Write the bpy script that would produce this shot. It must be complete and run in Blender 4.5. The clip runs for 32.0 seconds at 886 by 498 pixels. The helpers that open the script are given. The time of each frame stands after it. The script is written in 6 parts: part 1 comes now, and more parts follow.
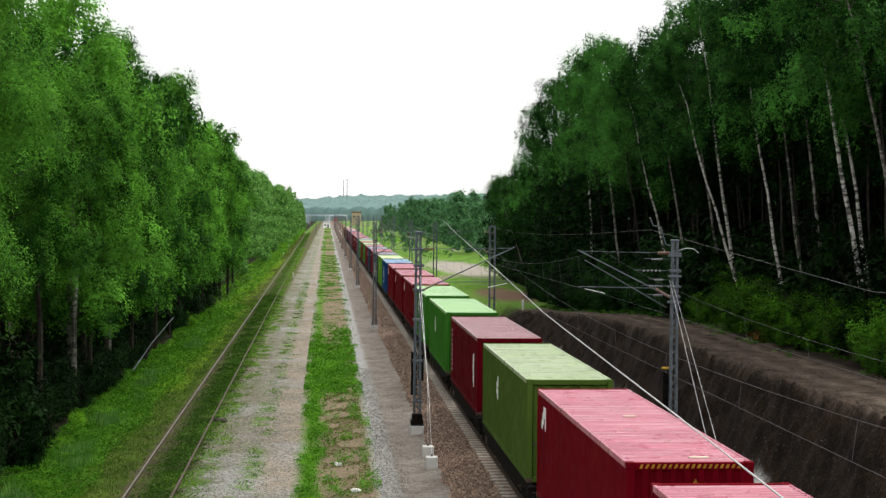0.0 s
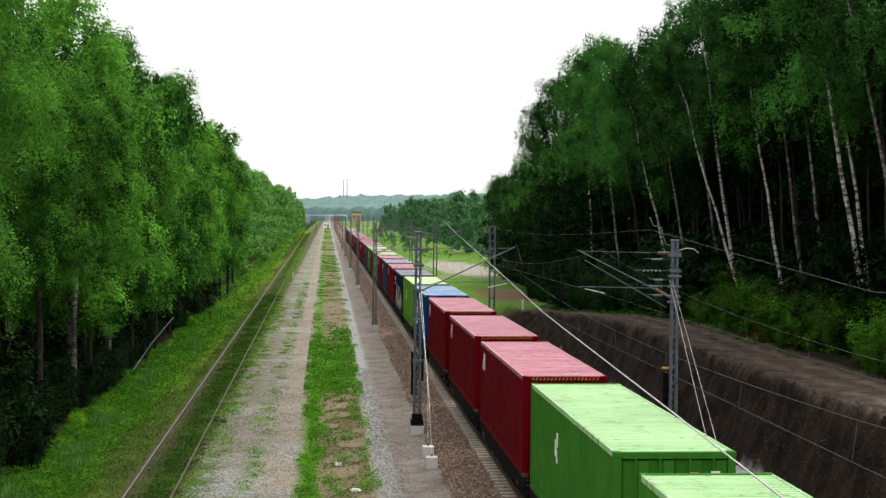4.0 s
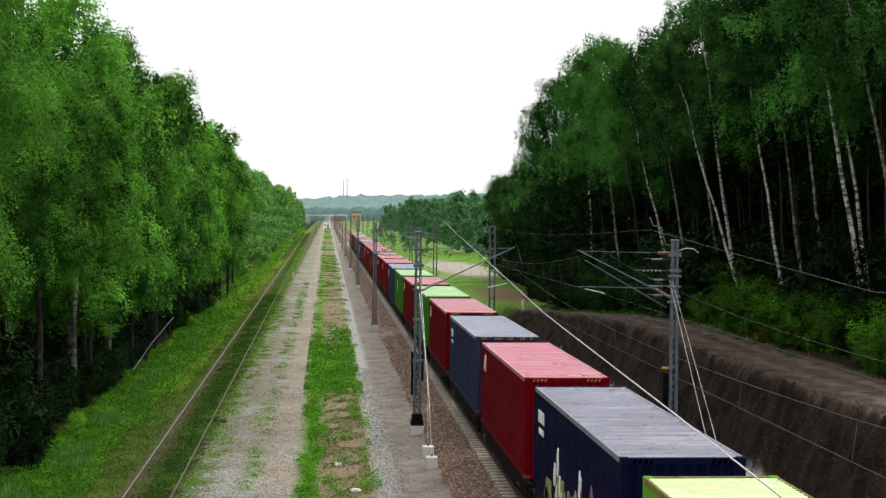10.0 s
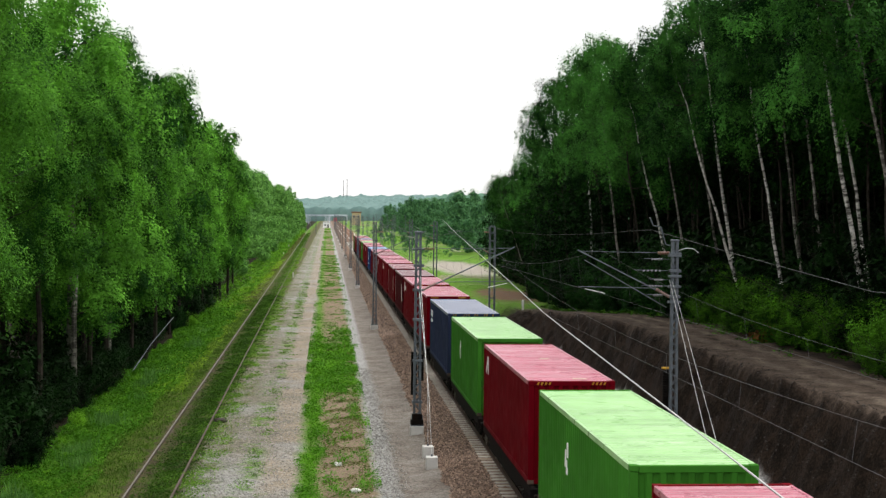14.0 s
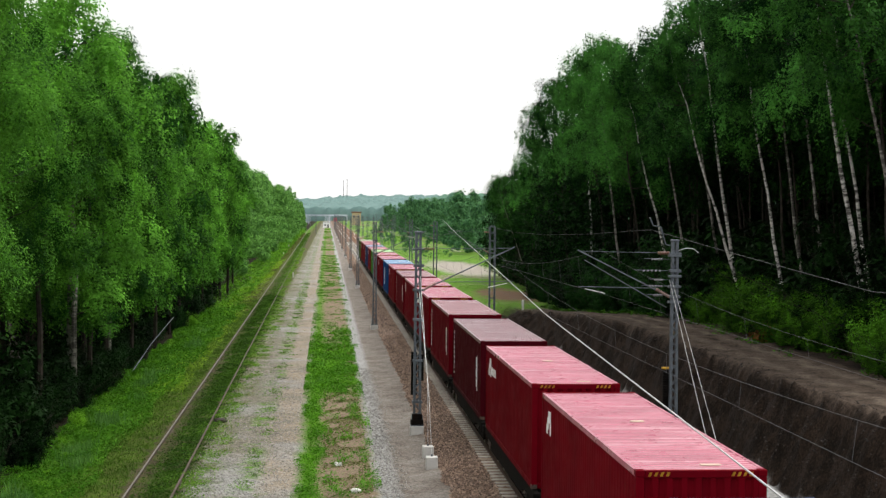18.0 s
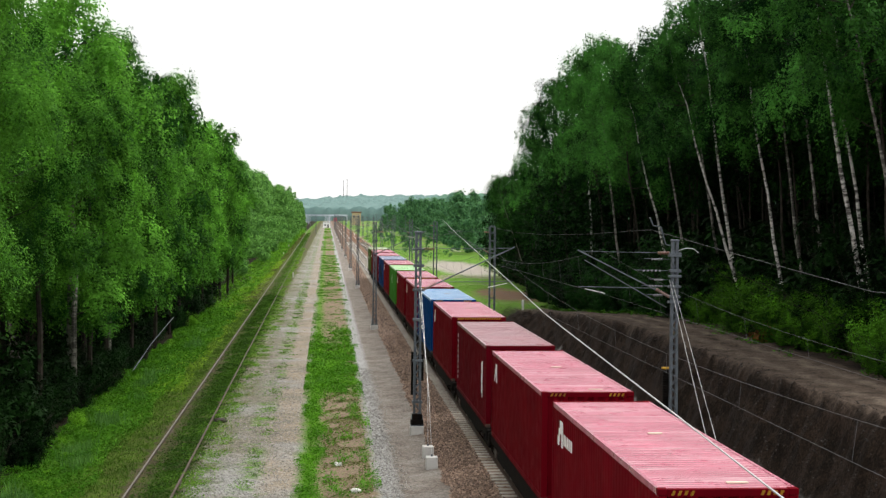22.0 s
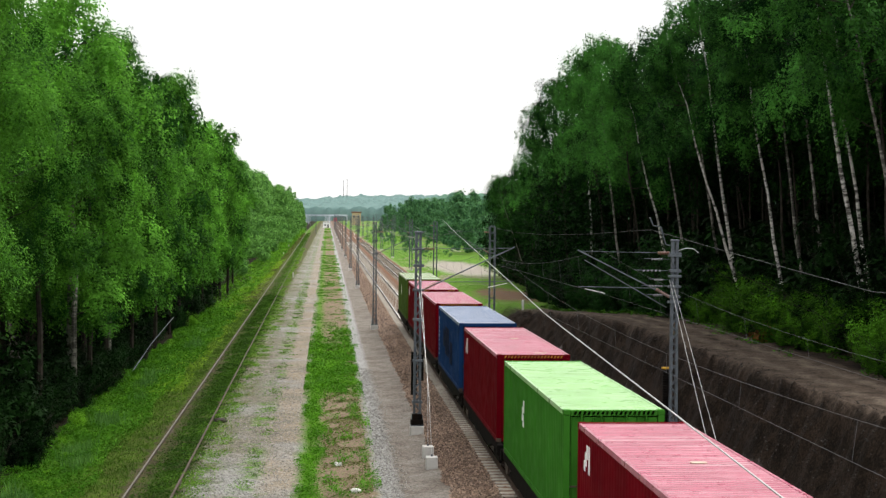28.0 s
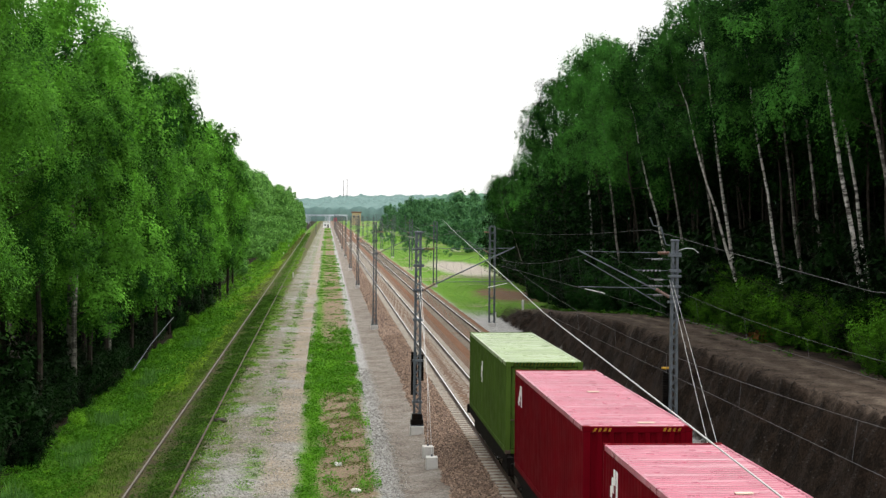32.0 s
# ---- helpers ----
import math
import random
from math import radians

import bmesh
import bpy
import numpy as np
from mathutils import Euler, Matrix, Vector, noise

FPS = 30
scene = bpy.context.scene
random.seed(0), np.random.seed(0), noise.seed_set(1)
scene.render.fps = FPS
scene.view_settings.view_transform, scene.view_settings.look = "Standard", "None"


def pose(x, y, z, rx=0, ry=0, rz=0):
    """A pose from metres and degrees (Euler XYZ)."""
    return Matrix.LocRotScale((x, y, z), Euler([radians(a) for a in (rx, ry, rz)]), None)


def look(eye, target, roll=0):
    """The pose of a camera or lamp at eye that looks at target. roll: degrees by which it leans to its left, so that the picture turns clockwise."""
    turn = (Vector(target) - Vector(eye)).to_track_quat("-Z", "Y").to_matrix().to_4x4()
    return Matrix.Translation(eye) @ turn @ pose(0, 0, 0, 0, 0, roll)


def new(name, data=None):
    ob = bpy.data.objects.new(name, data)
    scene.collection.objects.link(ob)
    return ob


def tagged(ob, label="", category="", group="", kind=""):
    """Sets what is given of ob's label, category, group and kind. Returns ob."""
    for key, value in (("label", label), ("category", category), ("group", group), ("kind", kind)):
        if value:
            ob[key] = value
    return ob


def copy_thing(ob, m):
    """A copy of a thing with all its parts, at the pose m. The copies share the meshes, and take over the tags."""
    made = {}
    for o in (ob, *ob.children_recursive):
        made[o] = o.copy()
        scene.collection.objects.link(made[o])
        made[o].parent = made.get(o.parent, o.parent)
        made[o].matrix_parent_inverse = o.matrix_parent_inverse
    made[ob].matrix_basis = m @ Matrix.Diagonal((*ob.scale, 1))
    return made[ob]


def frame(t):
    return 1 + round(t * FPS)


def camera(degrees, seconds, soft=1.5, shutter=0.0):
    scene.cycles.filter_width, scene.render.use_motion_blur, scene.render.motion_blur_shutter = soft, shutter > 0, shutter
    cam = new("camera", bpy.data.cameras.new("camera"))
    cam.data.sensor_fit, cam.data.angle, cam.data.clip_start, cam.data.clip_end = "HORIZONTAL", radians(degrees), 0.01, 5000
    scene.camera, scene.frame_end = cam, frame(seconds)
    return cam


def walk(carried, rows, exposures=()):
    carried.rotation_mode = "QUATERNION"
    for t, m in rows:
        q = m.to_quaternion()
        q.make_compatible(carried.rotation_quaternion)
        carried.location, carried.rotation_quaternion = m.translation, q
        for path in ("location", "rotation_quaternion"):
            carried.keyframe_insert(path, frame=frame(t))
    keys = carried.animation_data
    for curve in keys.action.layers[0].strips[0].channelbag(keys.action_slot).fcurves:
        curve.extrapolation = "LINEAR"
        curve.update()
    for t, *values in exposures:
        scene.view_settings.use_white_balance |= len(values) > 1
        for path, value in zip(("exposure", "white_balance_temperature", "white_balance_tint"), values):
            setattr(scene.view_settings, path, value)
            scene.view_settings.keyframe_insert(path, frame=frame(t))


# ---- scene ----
cam = camera(32.38, 32.0, soft=1.4)
EYE = (0.0, 0.0, 8.7)
VIEW = look(EYE, (7.5870, 99.6852, 6.3966), 0.5)
walk(cam, [(0.0, VIEW), (32.0, VIEW)], exposures=[(0.0, -0.62), (13.0, -0.6), (32.0, -0.5)])

# ---- world, sun ----
world = bpy.data.worlds.new("overcast_sky")
scene.world = world
world.use_nodes = True
wn, wl = world.node_tree.nodes, world.node_tree.links
wn.clear()
sky = wn.new("ShaderNodeTexSky")
sky.sky_type, sky.sun_disc = "NISHITA", False
sky.sun_elevation, sky.sun_rotation = radians(59), radians(69)
sky.air_density, sky.dust_density, sky.ozone_density = 1.0, 1.0, 1.0
grey = wn.new("ShaderNodeHueSaturation")
grey.inputs["Saturation"].default_value = 0.3
back = wn.new("ShaderNodeBackground")
back.inputs["Strength"].default_value = 0.05
# the closed white cloud deck, brighter overhead than at the horizon as overcast skies are
tcw = wn.new("ShaderNodeTexCoord")
sepw = wn.new("ShaderNodeSeparateXYZ")
wl.new(tcw.outputs["Generated"], sepw.inputs[0])
lift = wn.new("ShaderNodeMapRange")
lift.interpolation_type = "SMOOTHSTEP"
lift.inputs["From Min"].default_value, lift.inputs["From Max"].default_value = 0.0, 1.0
lift.inputs["To Min"].default_value, lift.inputs["To Max"].default_value = 1.45, 3.3
wl.new(sepw.outputs["Z"], lift.inputs["Value"])
deck = wn.new("ShaderNodeBackground")
deck.inputs["Color"].default_value = (1.0, 0.99, 0.975, 1.0)
wl.new(lift.outputs[0], deck.inputs["Strength"])
both = wn.new("ShaderNodeAddShader")
outw = wn.new("ShaderNodeOutputWorld")
wl.new(sky.outputs[0], grey.inputs["Color"])
wl.new(grey.outputs[0], back.inputs["Color"])
wl.new(back.outputs[0], both.inputs[0])
wl.new(deck.outputs[0], both.inputs[1])
wl.new(both.outputs[0], outw.inputs["Surface"])
sun = new("sun", bpy.data.lights.new("sun", "SUN"))
sun.data.energy, sun.data.angle, sun.data.color = 3.4, radians(30), (1.0, 0.96, 0.88)
sun.matrix_world = look((64, 24, 115), (0, 0, 0))


# ---- materials ----
def nodes_of(m):
    m.use_nodes = True
    n, l = m.node_tree.nodes, m.node_tree.links
    return n, l, n["Principled BSDF"]


def ramp(n, l, fac, stops):
    r = n.new("ShaderNodeValToRGB")
    while len(r.color_ramp.elements) < len(stops):
        r.color_ramp.elements.new(0.5)
    for e, (p, c) in zip(r.color_ramp.elements, stops):
        e.position, e.color = p, (*c, 1.0)
    l.new(fac, r.inputs["Fac"])
    return r.outputs["Color"]


def noise_of(n, l, vec, scale, detail=5.0, rough=0.6):
    t = n.new("ShaderNodeTexNoise")
    t.inputs["Scale"].default_value, t.inputs["Detail"].default_value, t.inputs["Roughness"].default_value = scale, detail, rough
    l.new(vec, t.inputs["Vector"])
    return t.outputs["Fac"]


def mixc(n, l, fac, a, b, mode="MIX"):
    m = n.new("ShaderNodeMix")
    m.data_type, m.blend_type = "RGBA", mode
    for sock, v in ((m.inputs["Factor"], fac), (m.inputs["A"], a), (m.inputs["B"], b)):
        if isinstance(v, (int, float)):
            sock.default_value = v
        elif isinstance(v, tuple):
            sock.default_value = (*v, 1.0)
        else:
            l.new(v, sock)
    return m.outputs["Result"]


def calc(n, l, op, a, b=0.0, clamp=False):
    m = n.new("ShaderNodeMath")
    m.operation, m.use_clamp = op, clamp
    for sock, v in zip(m.inputs, (a, b)):
        if isinstance(v, (int, float)):
            sock.default_value = v
        else:
            l.new(v, sock)
    return m.outputs[0]


def place_vec(n, l, shift=True):
    tc = n.new("ShaderNodeTexCoord")
    if not shift:
        return tc.outputs["Object"]
    oi = n.new("ShaderNodeObjectInfo")
    va = n.new("ShaderNodeVectorMath")
    va.operation = "ADD"
    l.new(tc.outputs["Object"], va.inputs[0])
    l.new(calc(n, l, "MULTIPLY", oi.outputs["Random"], 61.0), va.inputs[1])
    return va.outputs[0]


def bump_to(n, l, bs, height, strength, dist=0.02):
    b = n.new("ShaderNodeBump")
    b.inputs["Strength"].default_value, b.inputs["Distance"].default_value = strength, dist
    l.new(height, b.inputs["Height"])
    l.new(b.outputs[0], bs.inputs["Normal"])


def plain(name, dark, light, scale, rough=0.8, metal=0.0, bump=0.25, fine=None, dist=0.01, stain=None, stain_scale=0.6, stain_at=(0.55, 0.75)):
    """A surface that varies between two colours, with stains at a larger scale and fine relief."""
    m = bpy.data.materials.new(name)
    n, l, bs = nodes_of(m)
    v = place_vec(n, l)
    col = ramp(n, l, noise_of(n, l, v, scale), [(0.3, dark), (0.7, light)])
    if stain:
        f = ramp(n, l, noise_of(n, l, v, stain_scale, 6), [(stain_at[0], (0, 0, 0)), (stain_at[1], (1, 1, 1))])
        col = mixc(n, l, f, col, stain)
    l.new(col, bs.inputs["Base Color"])
    bs.inputs["Roughness"].default_value, bs.inputs["Metallic"].default_value = rough, metal
    bs.inputs["Specular IOR Level"].default_value = 0.12 if rough > 0.6 else 0.5
    bump_to(n, l, bs, noise_of(n, l, v, fine or scale * 4), bump, dist)
    return m


def paint_of(name, base, rust=(0.06, 0.02, 0.012), worn=0.6, gloss=0.32, shine=0.22, streak=0.0):
    """Weathered container paint: fading, grime runs and rust specks."""
    m = bpy.data.materials.new(name)
    n, l, bs = nodes_of(m)
    v = place_vec(n, l)
    b = Vector(base)
    col = ramp(n, l, noise_of(n, l, v, 0.7, 4), [(0.3, tuple(b * 0.8)), (0.7, tuple(b * 1.12))])
    st = n.new("ShaderNodeMapping")
    st.inputs["Scale"].default_value = (2.2, 2.2, 0.22)
    l.new(v, st.inputs["Vector"])
    run = ramp(n, l, noise_of(n, l, st.outputs[0], 1.6, 7), [(0.52, (0, 0, 0)), (0.8, (1, 1, 1))])
    col = mixc(n, l, calc(n, l, "MULTIPLY", run, 0.45), col, tuple(b * 0.5 + Vector((0.004, 0.003, 0.0025))))
    if streak:
        # dust and water lines lying across, along the ribs
        sm = n.new("ShaderNodeMapping")
        sm.inputs["Scale"].default_value = (0.18, 3.4, 0.18)
        l.new(v, sm.inputs["Vector"])
        line = noise_of(n, l, sm.outputs[0], 1.5, 5, 0.7)
        col = mixc(n, l, calc(n, l, "MULTIPLY", ramp(n, l, line, [(0.5, (0, 0, 0)), (0.66, (1, 1, 1))]), streak), col, tuple(b * 0.6 + Vector((0.26, 0.25, 0.25))))
        col = mixc(n, l, calc(n, l, "MULTIPLY", ramp(n, l, line, [(0.34, (1, 1, 1)), (0.47, (0, 0, 0))]), streak), col, tuple(b * 0.6))
    spots = ramp(n, l, noise_of(n, l, v, 5.0, 8, 0.75), [(0.66 + 0.06 * (1 - worn), (0, 0, 0)), (0.78, (1, 1, 1))])
    col = mixc(n, l, calc(n, l, "MULTIPLY", spots, worn), col, rust)
    l.new(col, bs.inputs["Base Color"])
    bs.inputs["Roughness"].default_value = gloss
    r = ramp(n, l, noise_of(n, l, v, 2.2, 5), [(0.3, (gloss - 0.1,) * 3), (0.75, (gloss + 0.22,) * 3)])
    l.new(r, bs.inputs["Roughness"])
    bs.inputs["Specular IOR Level"].default_value = shine
    bump_to(n, l, bs, noise_of(n, l, v, 3.0, 3), 0.06, 0.02)
    return m


def leaf_of(name, dark, light, through_light=0.22):
    m = bpy.data.materials.new(name)
    n, l, bs = nodes_of(m)
    geo, oi = n.new("ShaderNodeNewGeometry"), n.new("ShaderNodeObjectInfo")
    v = place_vec(n, l)
    isl = calc(n, l, "MULTIPLY", geo.outputs["Random Per Island"], 0.12)
    big = calc(n, l, "ADD", calc(n, l, "MULTIPLY", calc(n, l, "SUBTRACT", noise_of(n, l, v, 0.85, 4), 0.5), 1.5), 0.3)
    per = calc(n, l, "MULTIPLY", oi.outputs["Random"], 0.42)
    f = calc(n, l, "ADD", calc(n, l, "ADD", isl, big), calc(n, l, "SUBTRACT", per, 0.21))
    col = ramp(n, l, f, [(0.16, dark), (0.74, light)])
    l.new(col, bs.inputs["Base Color"])
    bs.inputs["Roughness"].default_value = 0.6
    bs.inputs["Specular IOR Level"].default_value = 0.025
    tr = n.new("ShaderNodeBsdfTranslucent")
    l.new(mixc(n, l, 0.25, col, (0.9, 1.0, 0.3), "MULTIPLY"), tr.inputs["Color"])
    mx = n.new("ShaderNodeMixShader")
    mx.inputs[0].default_value = through_light
    l.new(bs.outputs[0], mx.inputs[1])
    l.new(tr.outputs[0], mx.inputs[2])
    l.new(mx.outputs[0], n["Material Output"].inputs["Surface"])
    return m


M_STEEL = plain("galvanised_steel", (0.045, 0.055, 0.068), (0.1, 0.12, 0.14), 3.0, 0.55, 0.2, 0.2, stain=(0.05, 0.055, 0.06))
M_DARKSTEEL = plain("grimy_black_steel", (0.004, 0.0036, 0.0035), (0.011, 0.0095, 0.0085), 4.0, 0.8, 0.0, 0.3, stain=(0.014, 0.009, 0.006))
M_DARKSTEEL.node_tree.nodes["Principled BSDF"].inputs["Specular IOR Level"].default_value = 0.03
M_WHEEL = plain("worn_wheel_steel", (0.05, 0.04, 0.035), (0.1, 0.08, 0.07), 6.0, 0.45, 0.8, 0.2)
M_RAIL = plain("rail_steel_rusty_web", (0.035, 0.022, 0.016), (0.08, 0.05, 0.036), 5.0, 0.65, 0.5, 0.3)
M_RAILTOP = plain("polished_rail_head", (0.55, 0.55, 0.57), (0.7, 0.7, 0.72), 2.0, 0.22, 1.0, 0.05)
M_OLDRAIL = plain("rusted_rail", (0.05, 0.038, 0.03), (0.12, 0.095, 0.075), 4.0, 0.75, 0.3, 0.3)
M_OLDTOP = plain("dull_rail_head", (0.09, 0.08, 0.07), (0.17, 0.15, 0.14), 3.0, 0.55, 0.3, 0.1)
M_CONCRETE = plain("pale_concrete", (0.42, 0.41, 0.39), (0.56, 0.55, 0.53), 2.0, 0.85, 0.0, 0.25, 40.0, stain=(0.3, 0.29, 0.27))
M_SLEEPER = plain("sleeper_concrete", (0.13, 0.11, 0.088), (0.22, 0.2, 0.165), 3.0, 0.9, 0.0, 0.3, 30.0, stain=(0.17, 0.11, 0.07))
M_SLEEPER_PALE = plain("pale_sleeper_concrete", (0.22, 0.2, 0.17), (0.35, 0.32, 0.28), 3.0, 0.9, 0.0, 0.3, 30.0, stain=(0.22, 0.17, 0.125))
M_OLDWOOD = plain("weathered_sleeper_wood", (0.07, 0.055, 0.04), (0.14, 0.11, 0.085), 3.0, 0.9, 0.0, 0.4, 25.0)
M_WHITE = plain("white_marking_paint", (0.62, 0.62, 0.6), (0.78, 0.78, 0.75), 4.0, 0.6, stain=(0.4, 0.36, 0.33))
M_CREAM = plain("cream_marking_paint", (0.42, 0.33, 0.25), (0.55, 0.45, 0.36), 4.0, 0.6, stain=(0.35, 0.25, 0.2))
M_YELLOW = plain("yellow_marking_paint", (0.36, 0.2, 0.02), (0.5, 0.3, 0.035), 4.0, 0.7, stain=(0.16, 0.09, 0.03))
M_WIRE = plain("bright_cable", (0.38, 0.38, 0.38), (0.55, 0.55, 0.55), 9.0, 0.5, 0.7, 0.1)
M_COPPER = plain("grey_contact_wire", (0.06, 0.06, 0.063), (0.1, 0.1, 0.105), 9.0, 0.7, 0.0, 0.1)
M_INSUL = plain("brown_insulator", (0.12, 0.05, 0.03), (0.2, 0.1, 0.06), 6.0, 0.3)
M_BARK = plain("grey_brown_bark", (0.013, 0.011, 0.009), (0.042, 0.035, 0.028), 3.0, 0.95, 0.0, 0.6, 12.0, 0.03)
M_LEAF_L = leaf_of("birch_leaf_fresh", (0.01, 0.048, 0.006), (0.16, 0.43, 0.046), 0.4)
M_LEAF_R = leaf_of("forest_leaf_deep", (0.003, 0.018, 0.004), (0.085, 0.27, 0.044), 0.5)
# shade inside the wood is put into these two very dark leaf colours
M_LEAF_D = leaf_of("shade_toned_wood_leaf", (0.001, 0.006, 0.001), (0.016, 0.062, 0.01), 0.12)
M_LEAF_U = leaf_of("shade_toned_undergrowth", (0.0012, 0.005, 0.0012), (0.01, 0.034, 0.006), 0.08)
M_LEAF_B = leaf_of("bush_leaf_bright", (0.042, 0.135, 0.008), (0.2, 0.46, 0.03))
M_GRASS = leaf_of("grass_blade", (0.05, 0.16, 0.008), (0.15, 0.38, 0.024))
M_DRYGRASS = leaf_of("dry_olive_grass", (0.04, 0.09, 0.01), (0.13, 0.23, 0.032))
# bluish haze of distance is mixed into this leaf colour
M_LEAF_F = leaf_of("hazed_meadow_wood_leaf", (0.02, 0.07, 0.032), (0.12, 0.27, 0.105))
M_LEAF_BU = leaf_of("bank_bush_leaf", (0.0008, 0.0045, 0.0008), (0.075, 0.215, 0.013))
# the next three leaf colours have aerial haze put in, paler and bluer
M_LEAF_H = leaf_of("hazed_hill_wood", (0.12, 0.2, 0.19), (0.21, 0.31, 0.28))
M_LEAF_LD = leaf_of("hazed_birch_leaf", (0.03, 0.09, 0.022), (0.19, 0.42, 0.09), 0.3)
M_LEAF_G = leaf_of("hazed_mid_wood", (0.06, 0.135, 0.1), (0.15, 0.27, 0.18))
M_RUSTLEAF = leaf_of("withered_bracken", (0.1, 0.048, 0.014), (0.2, 0.1, 0.03))


def birch_bark(name, pale, peel):
    m = bpy.data.materials.new(name)
    n, l, bs = nodes_of(m)
    v = place_vec(n, l)
    st = n.new("ShaderNodeMapping")
    st.inputs["Scale"].default_value = (2.0, 2.0, 7.0)
    l.new(v, st.inputs["Vector"])
    f = ramp(n, l, noise_of(n, l, st.outputs[0], 0.9, 6, 0.7), [(peel, (0, 0, 0)), (peel + 0.09, (1, 1, 1))])
    l.new(mixc(n, l, f, pale, (0.04, 0.036, 0.03)), bs.inputs["Base Color"])
    bs.inputs["Roughness"].default_value = 0.8
    bump_to(n, l, bs, noise_of(n, l, v, 12.0), 0.4, 0.02)
    return m


M_BIRCH = birch_bark("white_birch_bark", (0.5, 0.48, 0.45), 0.48)
# dimmer copy of the birch bark, with shade put into its colour
M_BIRCH_DIM = birch_bark("shaded_grey_birch_bark", (0.2, 0.19, 0.165), 0.44)


# ---- mesh helpers ----
def part(name, bm, mat, parent=None, label=""):
    """One bmesh as one mesh object, under a thing where a parent is given."""
    me = bpy.data.meshes.new(name)
    bm.to_mesh(me)
    bm.free()
    if mat:
        me.materials.append(mat)
    ob = new(name, me)
    ob.parent = parent
    if label:
        ob["label"] = label
    return ob


def share(name, me, parent, m=None, label=""):
    ob = new(name, me)
    ob.parent = parent
    if m is not None:
        ob.matrix_basis = m
    if label:
        ob["label"] = label
    return ob


def np_mesh(name, verts, quads, mat, smooth=False):
    verts, quads = np.asarray(verts, dtype=np.float32), np.asarray(quads, dtype=np.int32)
    me = bpy.data.meshes.new(name)
    k = quads.shape[1]
    me.vertices.add(len(verts))
    me.vertices.foreach_set("co", verts.ravel())
    me.loops.add(quads.size)
    me.loops.foreach_set("vertex_index", quads.ravel())
    me.polygons.add(len(quads))
    me.polygons.foreach_set("loop_start", np.arange(0, quads.size, k, dtype=np.int32))
    if smooth:
        me.polygons.foreach_set("use_smooth", np.ones(len(quads), dtype=bool))
    me.update(calc_edges=True)
    me.validate()
    if mat:
        me.materials.append(mat)
    return me


def box(bm, x0, y0, z0, x1, y1, z1, bevel=0.0):
    m = Matrix.LocRotScale(((x0 + x1) / 2, (y0 + y1) / 2, (z0 + z1) / 2), None, (abs(x1 - x0), abs(y1 - y0), abs(z1 - z0)))
    g = bmesh.ops.create_cube(bm, size=1.0, matrix=m)
    if bevel:
        es = list({e for v in g["verts"] for e in v.link_edges})
        bmesh.ops.bevel(bm, geom=es, offset=bevel, segments=1, affect="EDGES")
    return bm


def boxes(*args, bevel=0.0):
    bm = bmesh.new()
    for a in args:
        box(bm, *a, bevel=bevel)
    return bm


def tube(bm, pts, radii, sides=6, cap=True):
    """A tube along a polyline."""
    pts = [Vector(p) for p in pts]
    if isinstance(radii, (int, float)):
        radii = [radii] * len(pts)
    rings = []
    for i, p in enumerate(pts):
        d = (pts[min(i + 1, len(pts) - 1)] - pts[max(i - 1, 0)]).normalized()
        a = d.cross(Vector((0, 0, 1)) if abs(d.z) < 0.9 else Vector((1, 0, 0))).normalized()
        b = d.cross(a)
        rings.append([bm.verts.new(p + radii[i] * (math.cos(t) * a + math.sin(t) * b)) for t in (2 * math.pi * k / sides for k in range(sides))])
    for r0, r1 in zip(rings, rings[1:]):
        for k in range(sides):
            bm.faces.new((r0[k], r0[(k + 1) % sides], r1[(k + 1) % sides], r1[k]))
    if cap:
        bm.faces.new(rings[0][::-1])
        bm.faces.new(rings[-1])
    return bm


def tube_bm(pts, radii, sides=6):
    return tube(bmesh.new(), pts, radii, sides)


def thing(name, x, y, z, label, category, group="", rz=0.0):
    e = new(name)
    e.empty_display_size = 0.3
    e.matrix_basis = pose(x, y, z, 0, 0, rz)
    return tagged(e, label, category, group)


# ---- the plan: track beds, bank and ground levels ----
XL, XR = 6.86, 10.58          # the two running tracks' centre lines
OLD0, OLDK = -5.42, -0.0045   # the old siding drifts away slowly


def old_x(y):
    return OLD0 + OLDK * y


def smooth01(a, b, v):
    t = np.clip((v - a) / (b - a), 0.0, 1.0)
    return t * t * (3 - 2 * t)


def lumps(x, y, s, k=0.0):
    return np.sin(x * s * 1.3 + y * s * 0.7 + k) * np.cos(y * s * 1.1 - x * s * 0.5 + 1.7 * k) + 0.5 * np.sin(x * s * 3.1 - y * s * 2.3 + k)


